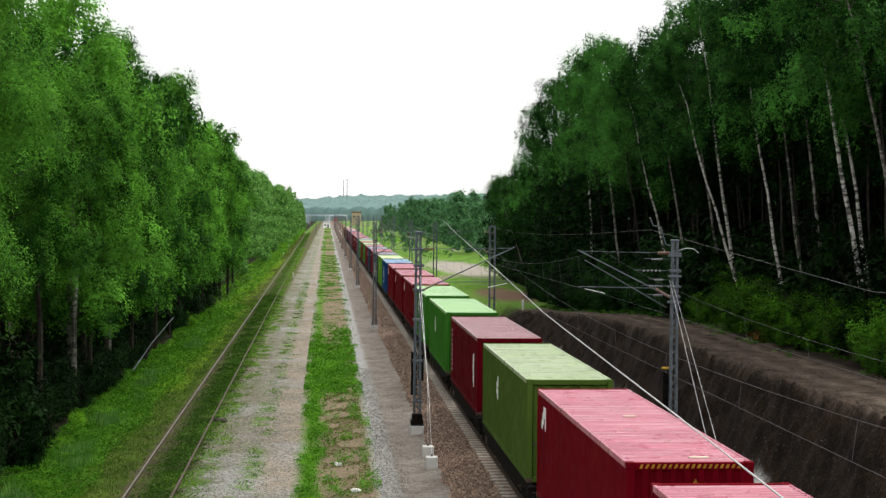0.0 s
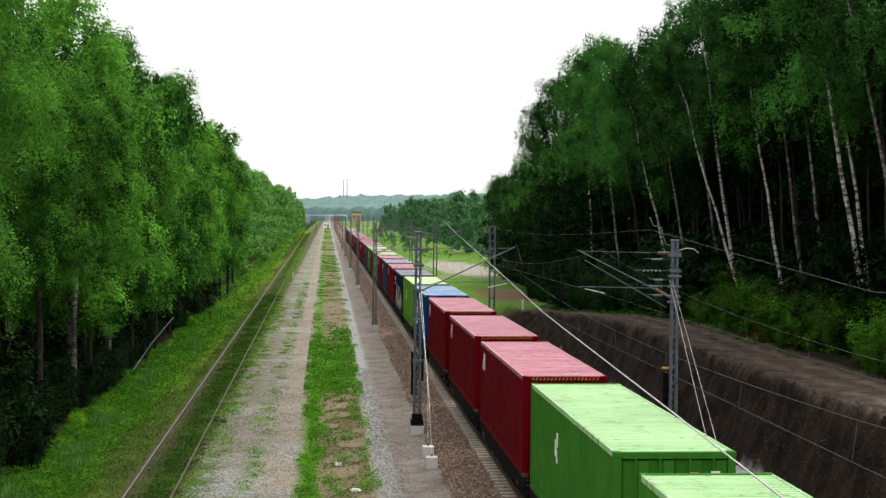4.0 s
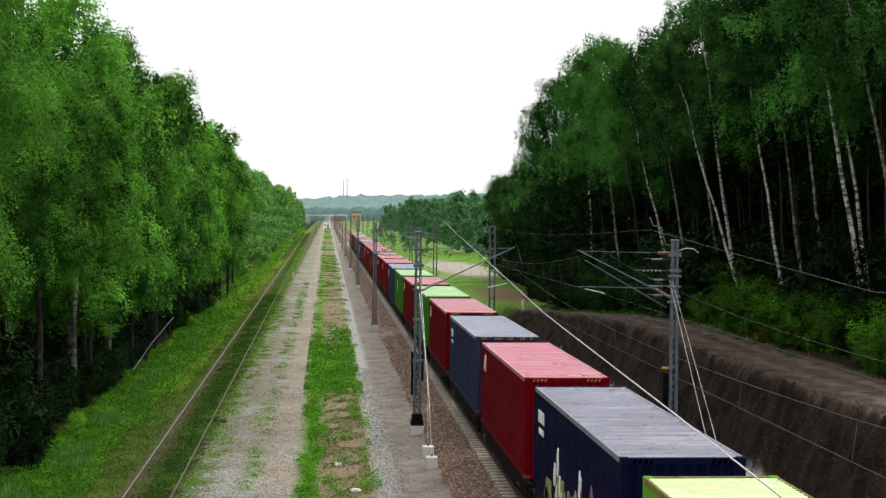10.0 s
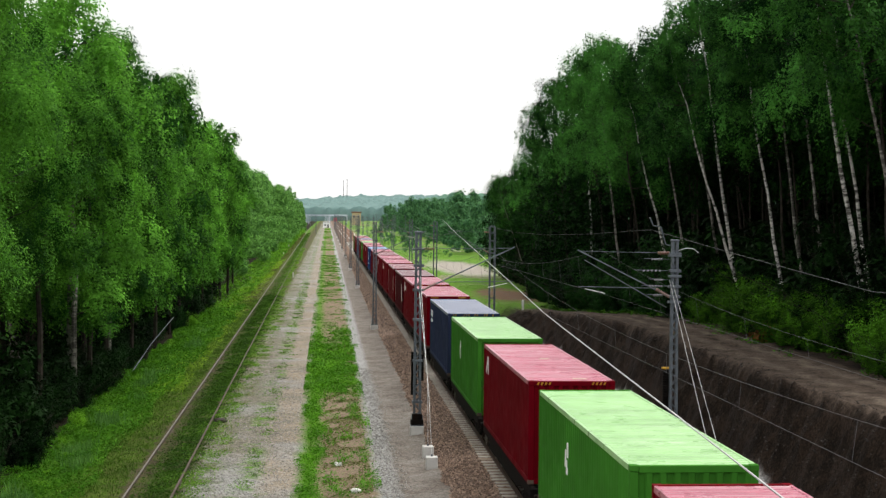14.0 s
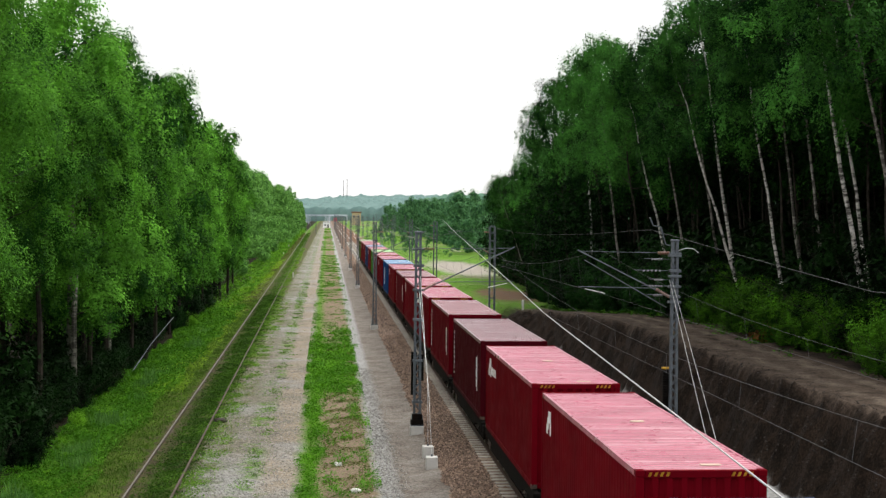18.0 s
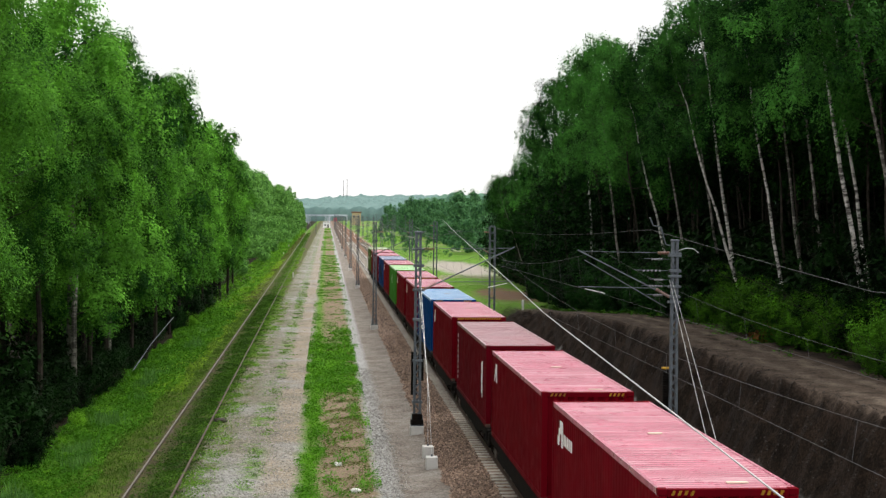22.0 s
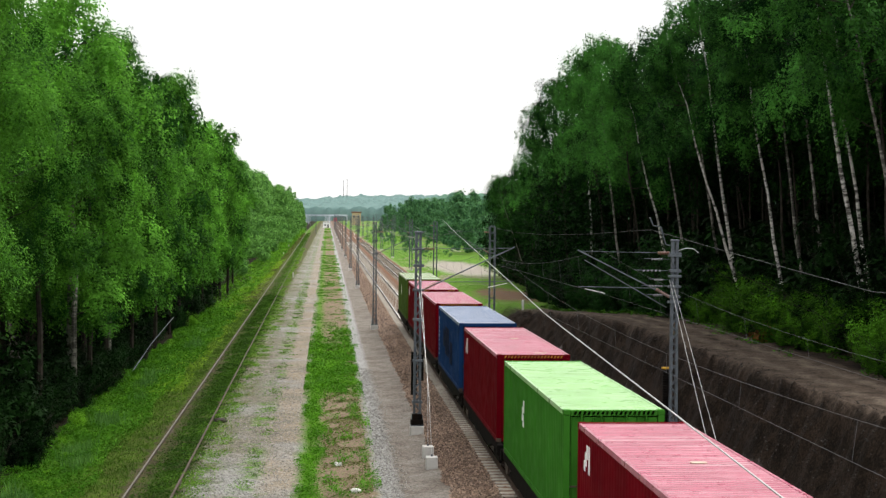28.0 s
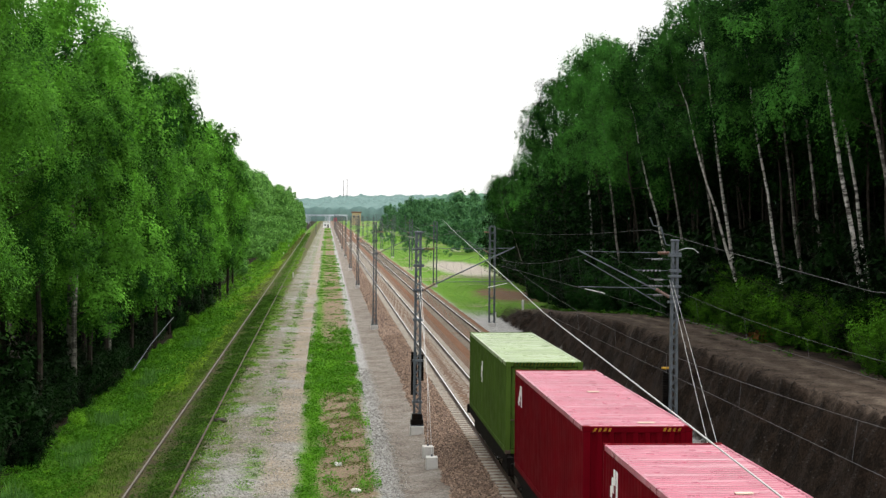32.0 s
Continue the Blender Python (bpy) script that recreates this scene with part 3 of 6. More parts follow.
def container(colour, doors_near, label, marks=(), hazard=""):
    """A 40-foot box: origin under its middle, bridge-side end towards -y."""
    p = PAINT[colour]
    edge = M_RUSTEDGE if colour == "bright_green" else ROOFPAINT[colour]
    c = tagged(new("shipping_container"), label, "shipping container", "containers on the train")
    hw, hl = W / 2, L / 2
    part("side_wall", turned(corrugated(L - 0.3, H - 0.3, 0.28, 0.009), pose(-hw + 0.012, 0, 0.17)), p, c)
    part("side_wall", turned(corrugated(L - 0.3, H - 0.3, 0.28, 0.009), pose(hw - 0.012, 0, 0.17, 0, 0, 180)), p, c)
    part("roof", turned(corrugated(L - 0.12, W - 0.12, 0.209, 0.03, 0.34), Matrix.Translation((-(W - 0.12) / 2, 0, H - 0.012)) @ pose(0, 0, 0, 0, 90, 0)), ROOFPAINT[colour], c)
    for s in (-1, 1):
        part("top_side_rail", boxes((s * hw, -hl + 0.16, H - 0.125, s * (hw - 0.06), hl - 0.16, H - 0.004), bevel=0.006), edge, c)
        part("bottom_side_rail", boxes((s * hw, -hl + 0.16, 0.01, s * (hw - 0.05), hl - 0.16, 0.17), bevel=0.006), p, c)
        part("end_header", boxes((-hw + 0.17, s * (hl - 0.012), H - 0.14, hw - 0.17, s * (hl - 0.12), H - 0.003), bevel=0.008), M_RUSTEDGE if colour == "bright_green" else p, c)
        part("end_sill", boxes((-hw + 0.17, s * (hl - 0.012), 0.012, hw - 0.17, s * (hl - 0.12), 0.16), bevel=0.008), p, c)
        for t in (-1, 1):
            part("corner_post", boxes((s * hw, t * (hl - 0.008), 0.118, s * (hw - 0.16), t * (hl - 0.16), H - 0.118), bevel=0.01), p, c)
            for z in (0.0, H - 0.114):
                part("corner_casting", boxes((s * (hw + 0.003), t * hl, z, s * (hw - 0.165), t * (hl - 0.18), z + 0.118), bevel=0.008), p if z else M_CASTING, c)
    for t in (-1, 1):
        if (t < 0) == doors_near:
            for s in (-1, 1):
                d = part("door", turned(corrugated(W / 2 - 0.19, H - 0.34, 0.5, 0.045, 0.4), pose(s * (hw / 2 - 0.085), t * (hl - 0.035), 0.17, 0, 0, 90 if t < 0 else -90)), p, c)
                for q in (0.3, 0.78):
                    part("lock_rod", tube_bm([(s * q, t * (hl - 0.015), 0.1), (s * q, t * (hl - 0.015), H - 0.1)], 0.019, 6), p, d)
                    part("rod_handle", boxes((s * q, t * (hl - 0.002), 1.05, s * (q + 0.28), t * (hl - 0.02), 1.09)), M_CASTING, d)
        else:
            part("end_wall", turned(corrugated(W - 0.3, H - 0.3, 0.26, 0.045), pose(0, t * (hl - 0.02), 0.16, 0, 0, 90 if t < 0 else -90)), p, c)
    if colour == "bright_green":
        rng_ = random.Random(4)
        bm = bmesh.new()
        y = -hl + 0.2
        while y < hl - 0.5:
            w, h = rng_.uniform(0.15, 0.6), rng_.uniform(0.05, 0.42)
            x = -hw - 0.003
            vs = [bm.verts.new((x, y + w * f + rng_.uniform(-0.03, 0.03), 0.17 + h * g)) for f, g in ((0, 0), (1, 0), (0.86, 0.5), (0.62, 0.9), (0.4, 1.0), (0.12, 0.6))]
            bm.faces.new(vs[::-1])
            y += w + rng_.uniform(0.1, 0.9)
        bmesh.ops.solidify(bm, geom=bm.faces[:], thickness=-0.02)
        tagged(part("rust_patch", bm, M_RUSTBLOT, c, "dark brown rust along the foot"), kind="stuff")
        bm = bmesh.new()
        x = -hw + 0.1
        while x < hw - 0.2:
            w, h = rng_.uniform(0.04, 0.16), rng_.uniform(0.2, 0.95)
            vs = [bm.verts.new((x + w * f, -hl - 0.004, H - 0.1 - h * g)) for f, g in ((0, 0), (1, 0), (0.8, 0.6), (0.55, 1.0), (0.2, 0.5))]
            bm.faces.new(vs)
            x += w + rng_.uniform(0.02, 0.14)
        bmesh.ops.solidify(bm, geom=bm.faces[:], thickness=0.03)
        tagged(part("rust_run", bm, M_RUSTBLOT, c, "dark rust running down the end"), kind="stuff")
    # stripes on the bridge-side header
    if hazard:
        spans = {"full": [(-0.98, 0.98)], "ends": [(-1.0, -0.55), (0.55, 1.0)], "blocks": [(-1.0, -0.75), (-0.5, -0.2), (0.0, 0.25), (0.45, 0.7), (0.85, 1.0)]}[hazard]
        for a, b in spans:
            bm = bmesh.new()
            k = a
            while k < b - 0.05:
                vs = [bm.verts.new((k + dx, -hl + 0.006, z)) for dx, z in ((0.0, H - 0.11), (0.055, H - 0.11), (0.09, H - 0.03), (0.035, H - 0.03))]
                bm.faces.new(vs)
                k += 0.11
            bmesh.ops.solidify(bm, geom=bm.faces[:], thickness=0.004)
            part("hazard_stripe", bm, M_YELLOW, c, "yellow slanted warning stripes")
    if hazard == "full" and not doors_near:
        bm = bmesh.new()
        vs = [bm.verts.new((x, -hl + 0.004, z)) for x, z in ((-0.02, H - 0.52), (0.22, H - 0.52), (0.1, H - 0.3))]
        bm.faces.new(vs)
        bmesh.ops.solidify(bm, geom=bm.faces[:], thickness=0.006)
        part("warning_triangle", bm, M_YELLOW, c, "small yellow warning triangle")
    if doors_near:
        part("door_placard", boxes((0.72, -hl - 0.012, H - 0.75, 0.9, -hl + 0.012, H - 0.38)), M_WHITE, c, "pale paper placard")
        part("door_placard", boxes((0.3, -hl - 0.03, H - 0.72, 0.46, -hl - 0.005, H - 0.4)), M_ORANGE, c, "orange hazard placard")
    for name, mat, lst, txt in marks:
        if name == "graffiti":
            bm = bmesh.new()
            lift = {M_SPRAY: 3, M_WHITE: 6}.get(mat, 1)
            for q, (y, z, ry, rz, k) in enumerate(lst):
                x = -hw - 0.002 - 0.003 * (lift + 0.5 * (q % 2))
                rim = [(y + ry * math.cos(a * 0.4488) * (1 + 0.25 * math.sin(a * 2.1 + k)), z + rz * math.sin(a * 0.4488) * (1 + 0.25 * math.cos(a * 1.7 + k))) for a in range(14)]
                mid = bm.verts.new((x, y, z))
                front = [bm.verts.new((x, u, w)) for u, w in rim]
                back = [bm.verts.new((-hw + 0.02, u, w)) for u, w in rim]
                for i in range(14):
                    j = (i + 1) % 14
                    bm.faces.new((mid, front[j], front[i]))
                    bm.faces.new((front[i], front[j], back[j], back[i]))
            part(name, bm, mat, c, txt)
            continue
        for group in ([[b] for b in lst] if name in ("roof_marking", "side_numbers") else [lst]):
            part(name, boxes(*group), mat, c, txt)
    return c


def side_bars(y0, z0, spec):
    """Plain marks on the wall that faces the road: (dy0, dz0, dy1, dz1) from a corner."""
    x = -W / 2 + 0.005
    return [(x, y0 + a, z0 + b, x + 0.03, y0 + c_, z0 + d) for a, b, c_, d in spec]


ROOF_TAG = ("roof_marking", M_CREAM, [(0.12, -L / 2 + 0.55, H - 0.006, 0.5, -L / 2 + 0.68, H + 0.012), (0.0, 0.4, H - 0.006, 0.3, 0.55, H + 0.012)], "pale number strip on the roof")
LOGO_A = ("side_logo", M_WHITE, side_bars(4.55, 1.95, [(0.0, 0.0, 0.16, 0.6), (0.24, 0.3, 0.42, 0.6), (0.42, 0.12, 0.6, 0.42), (0.55, 0.0, 0.75, 0.22)]), "white block-shaped mark")
LOGO_A2 = ("side_logo", M_WHITE, side_bars(3.0, 1.95, [(1.5, 0.0, 1.66, 0.62), (1.74, 0.3, 1.92, 0.62), (1.92, 0.1, 2.1, 0.42), (2.05, 0.0, 2.25, 0.22), (0.1, 0.1, 0.3, 0.36), (0.42, 0.1, 0.58, 0.36), (0.7, 0.1, 0.86, 0.36), (0.98, 0.1, 1.1, 0.36), (1.2, 0.1, 1.34, 0.36)]), "white mark and a row of bars")
LOGO_G = ("side_logo", M_WHITE, side_bars(1.2, 1.5, [(0.0, 0.35, 0.22, 0.7), (0.18, 0.1, 0.5, 0.28), (0.3, 0.28, 0.46, 0.5), (0.1, -0.05, 0.3, 0.1)]), "small white mark")
CURL = [(-0.62 * math.cos(a * 0.3) + 0.55, 0.75 + 0.62 * math.sin(a * 0.3)) for a in range(-2, 13)]
LOGO_B = ("side_logo", M_WHITE, side_bars(1.6, 0.75, [(y, z, y + 0.2, z + 0.16) for y, z in CURL] + [(0.42, 0.55, 0.8, 0.78), (0.36, 0.8, 0.56, 1.12), (0.3, -0.06, 0.48, 0.2), (0.62, -0.1, 0.78, 0.16), (0.92, -0.12, 1.08, 0.14), (1.2, -0.12, 1.4, 0.1), (0.78, 0.3, 1.0, 0.5)]), "large white curled mark over small bars")
LOGO_D = ("side_logo", M_WHITE, side_bars(-4.6, 0.9, [(0.0, 0.9, 0.3, 1.25), (0.1, 0.5, 0.35, 0.85), (0.0, 0.15, 0.28, 0.45), (-0.08, 0.0, 0.02, 1.3)]), "tall white mark")
LOGO_V = ("side_numbers", M_WHITE, side_bars(5.55, 0.5, [(0.0, k * 0.22, 0.09, k * 0.22 + 0.13) for k in range(9)]), "column of small pale bars")
LOGO_S = ("side_logo", M_WHITE, side_bars(4.3, 1.75, [(0.0, 0.3, 0.25, 0.62), (0.32, 0.3, 0.5, 0.62), (0.57, 0.3, 0.78, 0.62), (0.85, 0.3, 1.05, 0.62), (0.1, 0.0, 0.95, 0.16)]), "white lettering bars")
M_SPRAY = plain("magenta_spray_paint", (0.1, 0.02, 0.05), (0.26, 0.07, 0.14), 3.0, 0.6)
M_SPRAYY = plain("yellow_green_spray_paint", (0.06, 0.09, 0.02), (0.26, 0.28, 0.08), 3.0, 0.6)
SPRAY = random.Random(7)


def strokes(n, y0, y1, z0, z1, a0, a1, b0, b1):
    return [(SPRAY.uniform(y0, y1), SPRAY.uniform(z0, z1), SPRAY.uniform(a0, a1), SPRAY.uniform(b0, b1), SPRAY.uniform(0, 6)) for _ in range(n)]


GRAF = [("graffiti", M_SPRAYY, strokes(15, -1.0, 3.8, 0.35, 1.05, 0.12, 0.42, 0.15, 0.42), "yellow-green spray-painted shapes"),
        ("graffiti", M_SPRAY, strokes(12, -5.0, -1.2, 0.35, 1.35, 0.12, 0.34, 0.2, 0.5), "dull magenta spray-painted shapes"),
        ("graffiti", M_WHITE, strokes(12, -5.4, 3.5, 0.4, 1.5, 0.04, 0.1, 0.12, 0.4), "pale spray-painted strokes")]

PATCH = ("painted_over_patch", PAINT["navy"], side_bars(-0.5, 0.7, [(0.0, 0.2, 2.2, 1.5), (2.4, 0.5, 3.4, 1.3), (-1.8, 0.0, -0.4, 1.0)]), "darker painted-over patches")
KINDS = {
    "red": ("red", False, "dark red corrugated steel container with a white mark", (ROOF_TAG, LOGO_A), "full"),
    "red_ends": ("red", False, "red corrugated container with striped header ends", (ROOF_TAG, LOGO_A), "ends"),
    "red_wide": ("red", False, "red corrugated container with a white mark and lettering bars", (ROOF_TAG, LOGO_A2), "ends"),
    "dark": ("dark_red", False, "faded dark red corrugated container with white side marks", (LOGO_D, LOGO_V), ""),
    "brown": ("brown", False, "brown weathered corrugated container with a pale mark", (LOGO_D, LOGO_V), ""),
    "green": ("green", True, "green corrugated container, doors to the bridge", (LOGO_G,), ""),
    "green_ticks": ("green", True, "green corrugated container with striped door header", (LOGO_G,), "full"),
    "green_plain": ("green", False, "green corrugated container with rusted edges", (LOGO_G,), ""),
    "bright": ("bright_green", True, "bright green rust-streaked corrugated container", (LOGO_G,), ""),
    "olive": ("olive", True, "olive green faded container with a small white mark", (LOGO_G,), "full"),
    "olive_worn": ("olive", True, "olive green container with a blotched worn roof", (LOGO_G,), ""),
    "blue": ("blue", False, "blue corrugated container with a large white mark", (ROOF_TAG, LOGO_B), "ends"),
    "navy": ("navy", False, "navy container with spray-painted lower side", (LOGO_S, *GRAF), "ends"),
    "slate": ("slate", True, "slate blue container with yellow-striped door header", (LOGO_S,), "blocks"),
    "worn_blue": ("grey_blue", True, "worn blue container with patched darker side", (PATCH, LOGO_V), ""),
}
ORDER = ["red", "red", "olive_worn", "dark", "green", "green", "red", "red", "red", "blue", "bright", "navy", "red_ends", "slate", "red_ends", "green_plain", "red_ends",
         "green", "slate", "red_ends", "red_wide", "brown", "dark", "red_wide", "red_ends", "dark", "red", "blue", "red_ends", "red", "green_ticks", "red", "worn_blue", "red", "red_ends", "olive"]


def wagon():
    w = tagged(new("flat_wagon"), "black grimy container flat wagon on the track", "freight wagon", "wagons of the train")
    for s in (-1, 1):
        bm = bmesh.new()
        prof = [(-6.55, 1.14), (6.55, 1.14), (6.55, 0.86), (4.2, 0.82), (3.2, 0.6), (-3.2, 0.6), (-4.2, 0.82), (-6.55, 0.86)]
        a = [bm.verts.new((s * 1.18, y, z)) for y, z in prof]
        b = [bm.verts.new((s * 1.06, y, z)) for y, z in prof]
        bm.faces.new(a), bm.faces.new(b[::-1])
        for i in range(len(prof)):
            j = (i + 1) % len(prof)
            bm.faces.new((a[i], b[i], b[j], a[j]))
        bmesh.ops.recalc_face_normals(bm, faces=bm.faces[:])
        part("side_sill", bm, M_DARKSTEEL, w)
        part("end_beam", boxes((-1.25, s * 6.55, 0.8, 1.25, s * 6.72, 1.15), bevel=0.015), M_DARKSTEEL, w)
        for q in (-0.875, 0.875):
            bm = tube_bm([(q, s * 6.72, 1.0), (q, s * 7.02, 1.0)], 0.085, 10)
            tube(bm, [(q, s * 7.02, 1.0), (q, s * 7.07, 1.0)], [0.2, 0.21], 14)
            part("buffer", bm, M_DARKSTEEL, w)
        part("coupling", boxes((-0.09, s * 6.72, 0.78, 0.09, s * 7.13, 0.96), bevel=0.02), M_DARKSTEEL, w)
        bm = boxes((-1.06, s * 4.7 - 0.9, 0.36, -0.96, s * 4.7 + 0.9, 0.62), (0.96, s * 4.7 - 0.9, 0.36, 1.06, s * 4.7 + 0.9, 0.62), (-1.0, s * 4.7 - 0.18, 0.42, 1.0, s * 4.7 + 0.18, 0.72), bevel=0.03)
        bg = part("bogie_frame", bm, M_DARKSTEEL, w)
        for a_ in (-0.9, 0.9):
            for q in (-0.7525, 0.7525):
                k = 1 if q > 0 else -1
                y = s * 4.7 + a_
                part("wheel", tube_bm([(q - k * 0.07, y, 0.46), (q - k * 0.035, y, 0.46), (q - k * 0.034, y, 0.46), (q + k * 0.065, y, 0.46)], [0.485, 0.485, 0.458, 0.455], 20), M_WHEEL, bg)
            part("axle", tube_bm([(-0.7, s * 4.7 + a_, 0.46), (0.7, s * 4.7 + a_, 0.46)], 0.08, 8), M_DARKSTEEL, bg)
    for k in range(9):
        part("cross_beam", boxes((-1.06, -6.0 + k * 1.5 - 0.07, 0.9, 1.06, -6.0 + k * 1.5 + 0.07, 1.12)), M_DARKSTEEL, w)
    part("brake_tank", tube_bm([(-0.55, -1.2, 0.55), (-0.55, 0.2, 0.55)], 0.2, 12), M_DARKSTEEL, w)
    return w


PROTO, TRAIN = {}, []
for i, (y, kind) in enumerate(zip(ENDS, ORDER)):
    m = pose(XL, y + L / 2, DECK)
    if kind not in PROTO:
        PROTO[kind] = c = container(*KINDS[kind])
        c.matrix_basis = m
    else:
        c = copy_thing(PROTO[kind], m)
    if not i:
        wag = wag0 = wagon()
        wag.matrix_basis = pose(XL, y + L / 2, 0)
    else:
        wag = copy_thing(wag0, pose(XL, y + L / 2, 0))
    TRAIN.append((c, y + L / 2, DECK))
    TRAIN.append((wag, y + L / 2, 0.0))


def motions():
    times = [2.0 * k for k in range(17)]
    for ob, y, z in TRAIN:
        walk(ob, [(t, pose(XL, y - gone(t), z)) for t in times])


# ---- overhead line masts ----
def lattice(parent, z0, z1, w0, w1, depth, lace, near):
    """Two channel legs with flat lacing bars: a slim riveted mast."""
    for s in (-1, 1):
        bm = bmesh.new()
        vs = []
        for z, w in ((z0, w0), (z1, w1)):
            for dx in (0.0, -0.095):
                for dy in (-depth / 2, depth / 2):
                    vs.append(bm.verts.new((s * (w / 2 + dx), dy, z)))
        for f in ((0, 1, 3, 2), (4, 6, 7, 5), (0, 4, 5, 1), (2, 3, 7, 6), (0, 2, 6, 4), (1, 5, 7, 3)):
            bm.faces.new([vs[k] for k in f])
        bmesh.ops.recalc_face_normals(bm, faces=bm.faces[:])
        part("leg", bm, M_STEEL, parent)
    bars = []
    n = int((z1 - z0) / lace)
    for k in range(n):
        za, zb = z0 + k * lace, z0 + (k + 1) * lace
        for dy in (-depth / 2, depth / 2):
            wa, wb = w0 + (w1 - w0) * k / n, w0 + (w1 - w0) * (k + 1) / n
            s = 1 if k % 2 else -1
            bars.append([(-s * wa / 2 * 0.8, dy, za), (s * wb / 2 * 0.8, dy, zb)])
    if near:
        for ends in bars:
            part("lacing_bar", tube_bm(ends, 0.022, 4), M_STEEL, parent)
    else:
        bm = bmesh.new()
        for ends in bars:
            tube(bm, ends, 0.022, 4)
        tagged(part("lacing", bm, M_STEEL, parent, "zigzag lacing bars"), kind="stuff")


def mast(x, y, z, track_x, top=7.9, cant=True, label="grey steel lattice mast with a bracket arm", twin=False):
    m = thing("catenary_mast", x, y, z, label, "catenary mast", "masts along the line")
    h = top - z
    part("footing", boxes((-0.28, -0.28, -0.5, 0.28, 0.28, 0.36), bevel=0.03), M_CONCRETE, m, "pale concrete footing")
    part("base_plate", boxes((-0.27, -0.2, 0.36, 0.27, 0.2, 0.4)), M_STEEL, m)
    for s in (-1, 1):
        part("gusset", boxes((s * 0.19, -0.14, 0.37, s * 0.23, 0.14, 0.8)), M_STEEL, m)
    if twin:
        for s in (-1, 1):
            bm = boxes((s * 0.2 - 0.07, -0.1, 0.37, s * 0.2 + 0.07, 0.1, h), bevel=0.01)
            part("leg", bm, M_STEEL, m)
        bm = bmesh.new()
        for k in range(6):
            box(bm, -0.2, -0.03, 1.0 + k * (h - 1.6) / 5, 0.2, 0.03, 1.08 + k * (h - 1.6) / 5)
        part("batten", bm, M_STEEL, m)
    else:
        lattice(m, 0.37, h, 0.34, 0.26, 0.2, 0.3, y < 200)
    part("cap", boxes((-0.16, -0.13, h, 0.16, 0.13, h + 0.08), bevel=0.02), M_STEEL, m)
    d = 1 if track_x > x else -1
    r = abs(track_x - x)
    if cant:
        zb = 5.55 - z
        part("strut", tube_bm([(d * 0.2, 0, zb), (d * (r + 0.9), 0, 7.35 - z)], 0.026, 8), M_STEEL, m)
        part("top_tie", tube_bm([(d * 0.2, 0, 7.25 - z), (d * (r + 0.75), 0, 7.3 - z)], 0.012, 6), M_STEEL, m)
        part("registration_tube", tube_bm([(d * 0.75, 0, zb + 0.33), (d * (r + 0.85), 0, zb + 0.38)], 0.014, 8), M_STEEL, m)
        part("steady_arm", tube_bm([(d * (r + 0.6), 0, zb + 0.3), (d * (r - 0.2), 0.05, zb + 0.12)], 0.014, 6), M_WHITE, m)
        bm = bmesh.new()
        for q0, q1, zz0, zz1 in ((0.22, 0.75, zb, zb + 0.31), (0.22, 0.7, 7.25 - z, 7.255 - z)):
            for k in range(7):
                a, b = k / 7, (k + 0.55) / 7
                tube(bm, [(d * (q0 + (q1 - q0) * a), 0, zz0 + (zz1 - zz0) * a), (d * (q0 + (q1 - q0) * b), 0, zz0 + (zz1 - zz0) * b)], [0.075, 0.045], 8)
        part("insulator", bm, M_INSUL, m, "ribbed brown insulators")
        part("clamp_band", boxes((-0.22, -0.13, zb - 0.05, 0.22, 0.13, zb + 0.05), (-0.24, -0.13, 7.2 - z, 0.24, 0.13, 7.27 - z), (-0.2, -0.13, 6.5 - z, 0.24, 0.13, 6.62 - z), bevel=0.01), M_STEEL, m)
    return m


LEFT_Y = [62.8, 119.6, 185.5, 243.0, 310.0, 375.0, 440.0, 505.0, 570.0, 640.0, 710.0, 780.0]
RIGHT_Y = [58.5, 122.8, 188.1, 243.0, 310.0, 375.0, 440.0, 505.0, 570.0, 640.0, 710.0, 780.0]
MASTS_L = [mast(3.76, y, -0.42, XL) for y in LEFT_Y]
MASTS_R = [mast(13.5 if y < 100 else 13.35, y, -0.42, XR, top=7.7, label="grey twin-leg steel mast with a bracket arm" if y > 100 else "blue-grey steel mast with bracket arm and stays", twin=(y > 100)) for y in RIGHT_Y]


def weights(m, side, z0, n):
    bm = bmesh.new()
    for k in range(n):
        box(bm, side * 0.3 - 0.12, 0.12, z0 + k * 0.1, side * 0.3 + 0.12, 0.34, z0 + k * 0.1 + 0.085, bevel=0.012)
    part("tension_weights", bm, M_DARKSTEEL, m, "stack of dark tensioning weights")


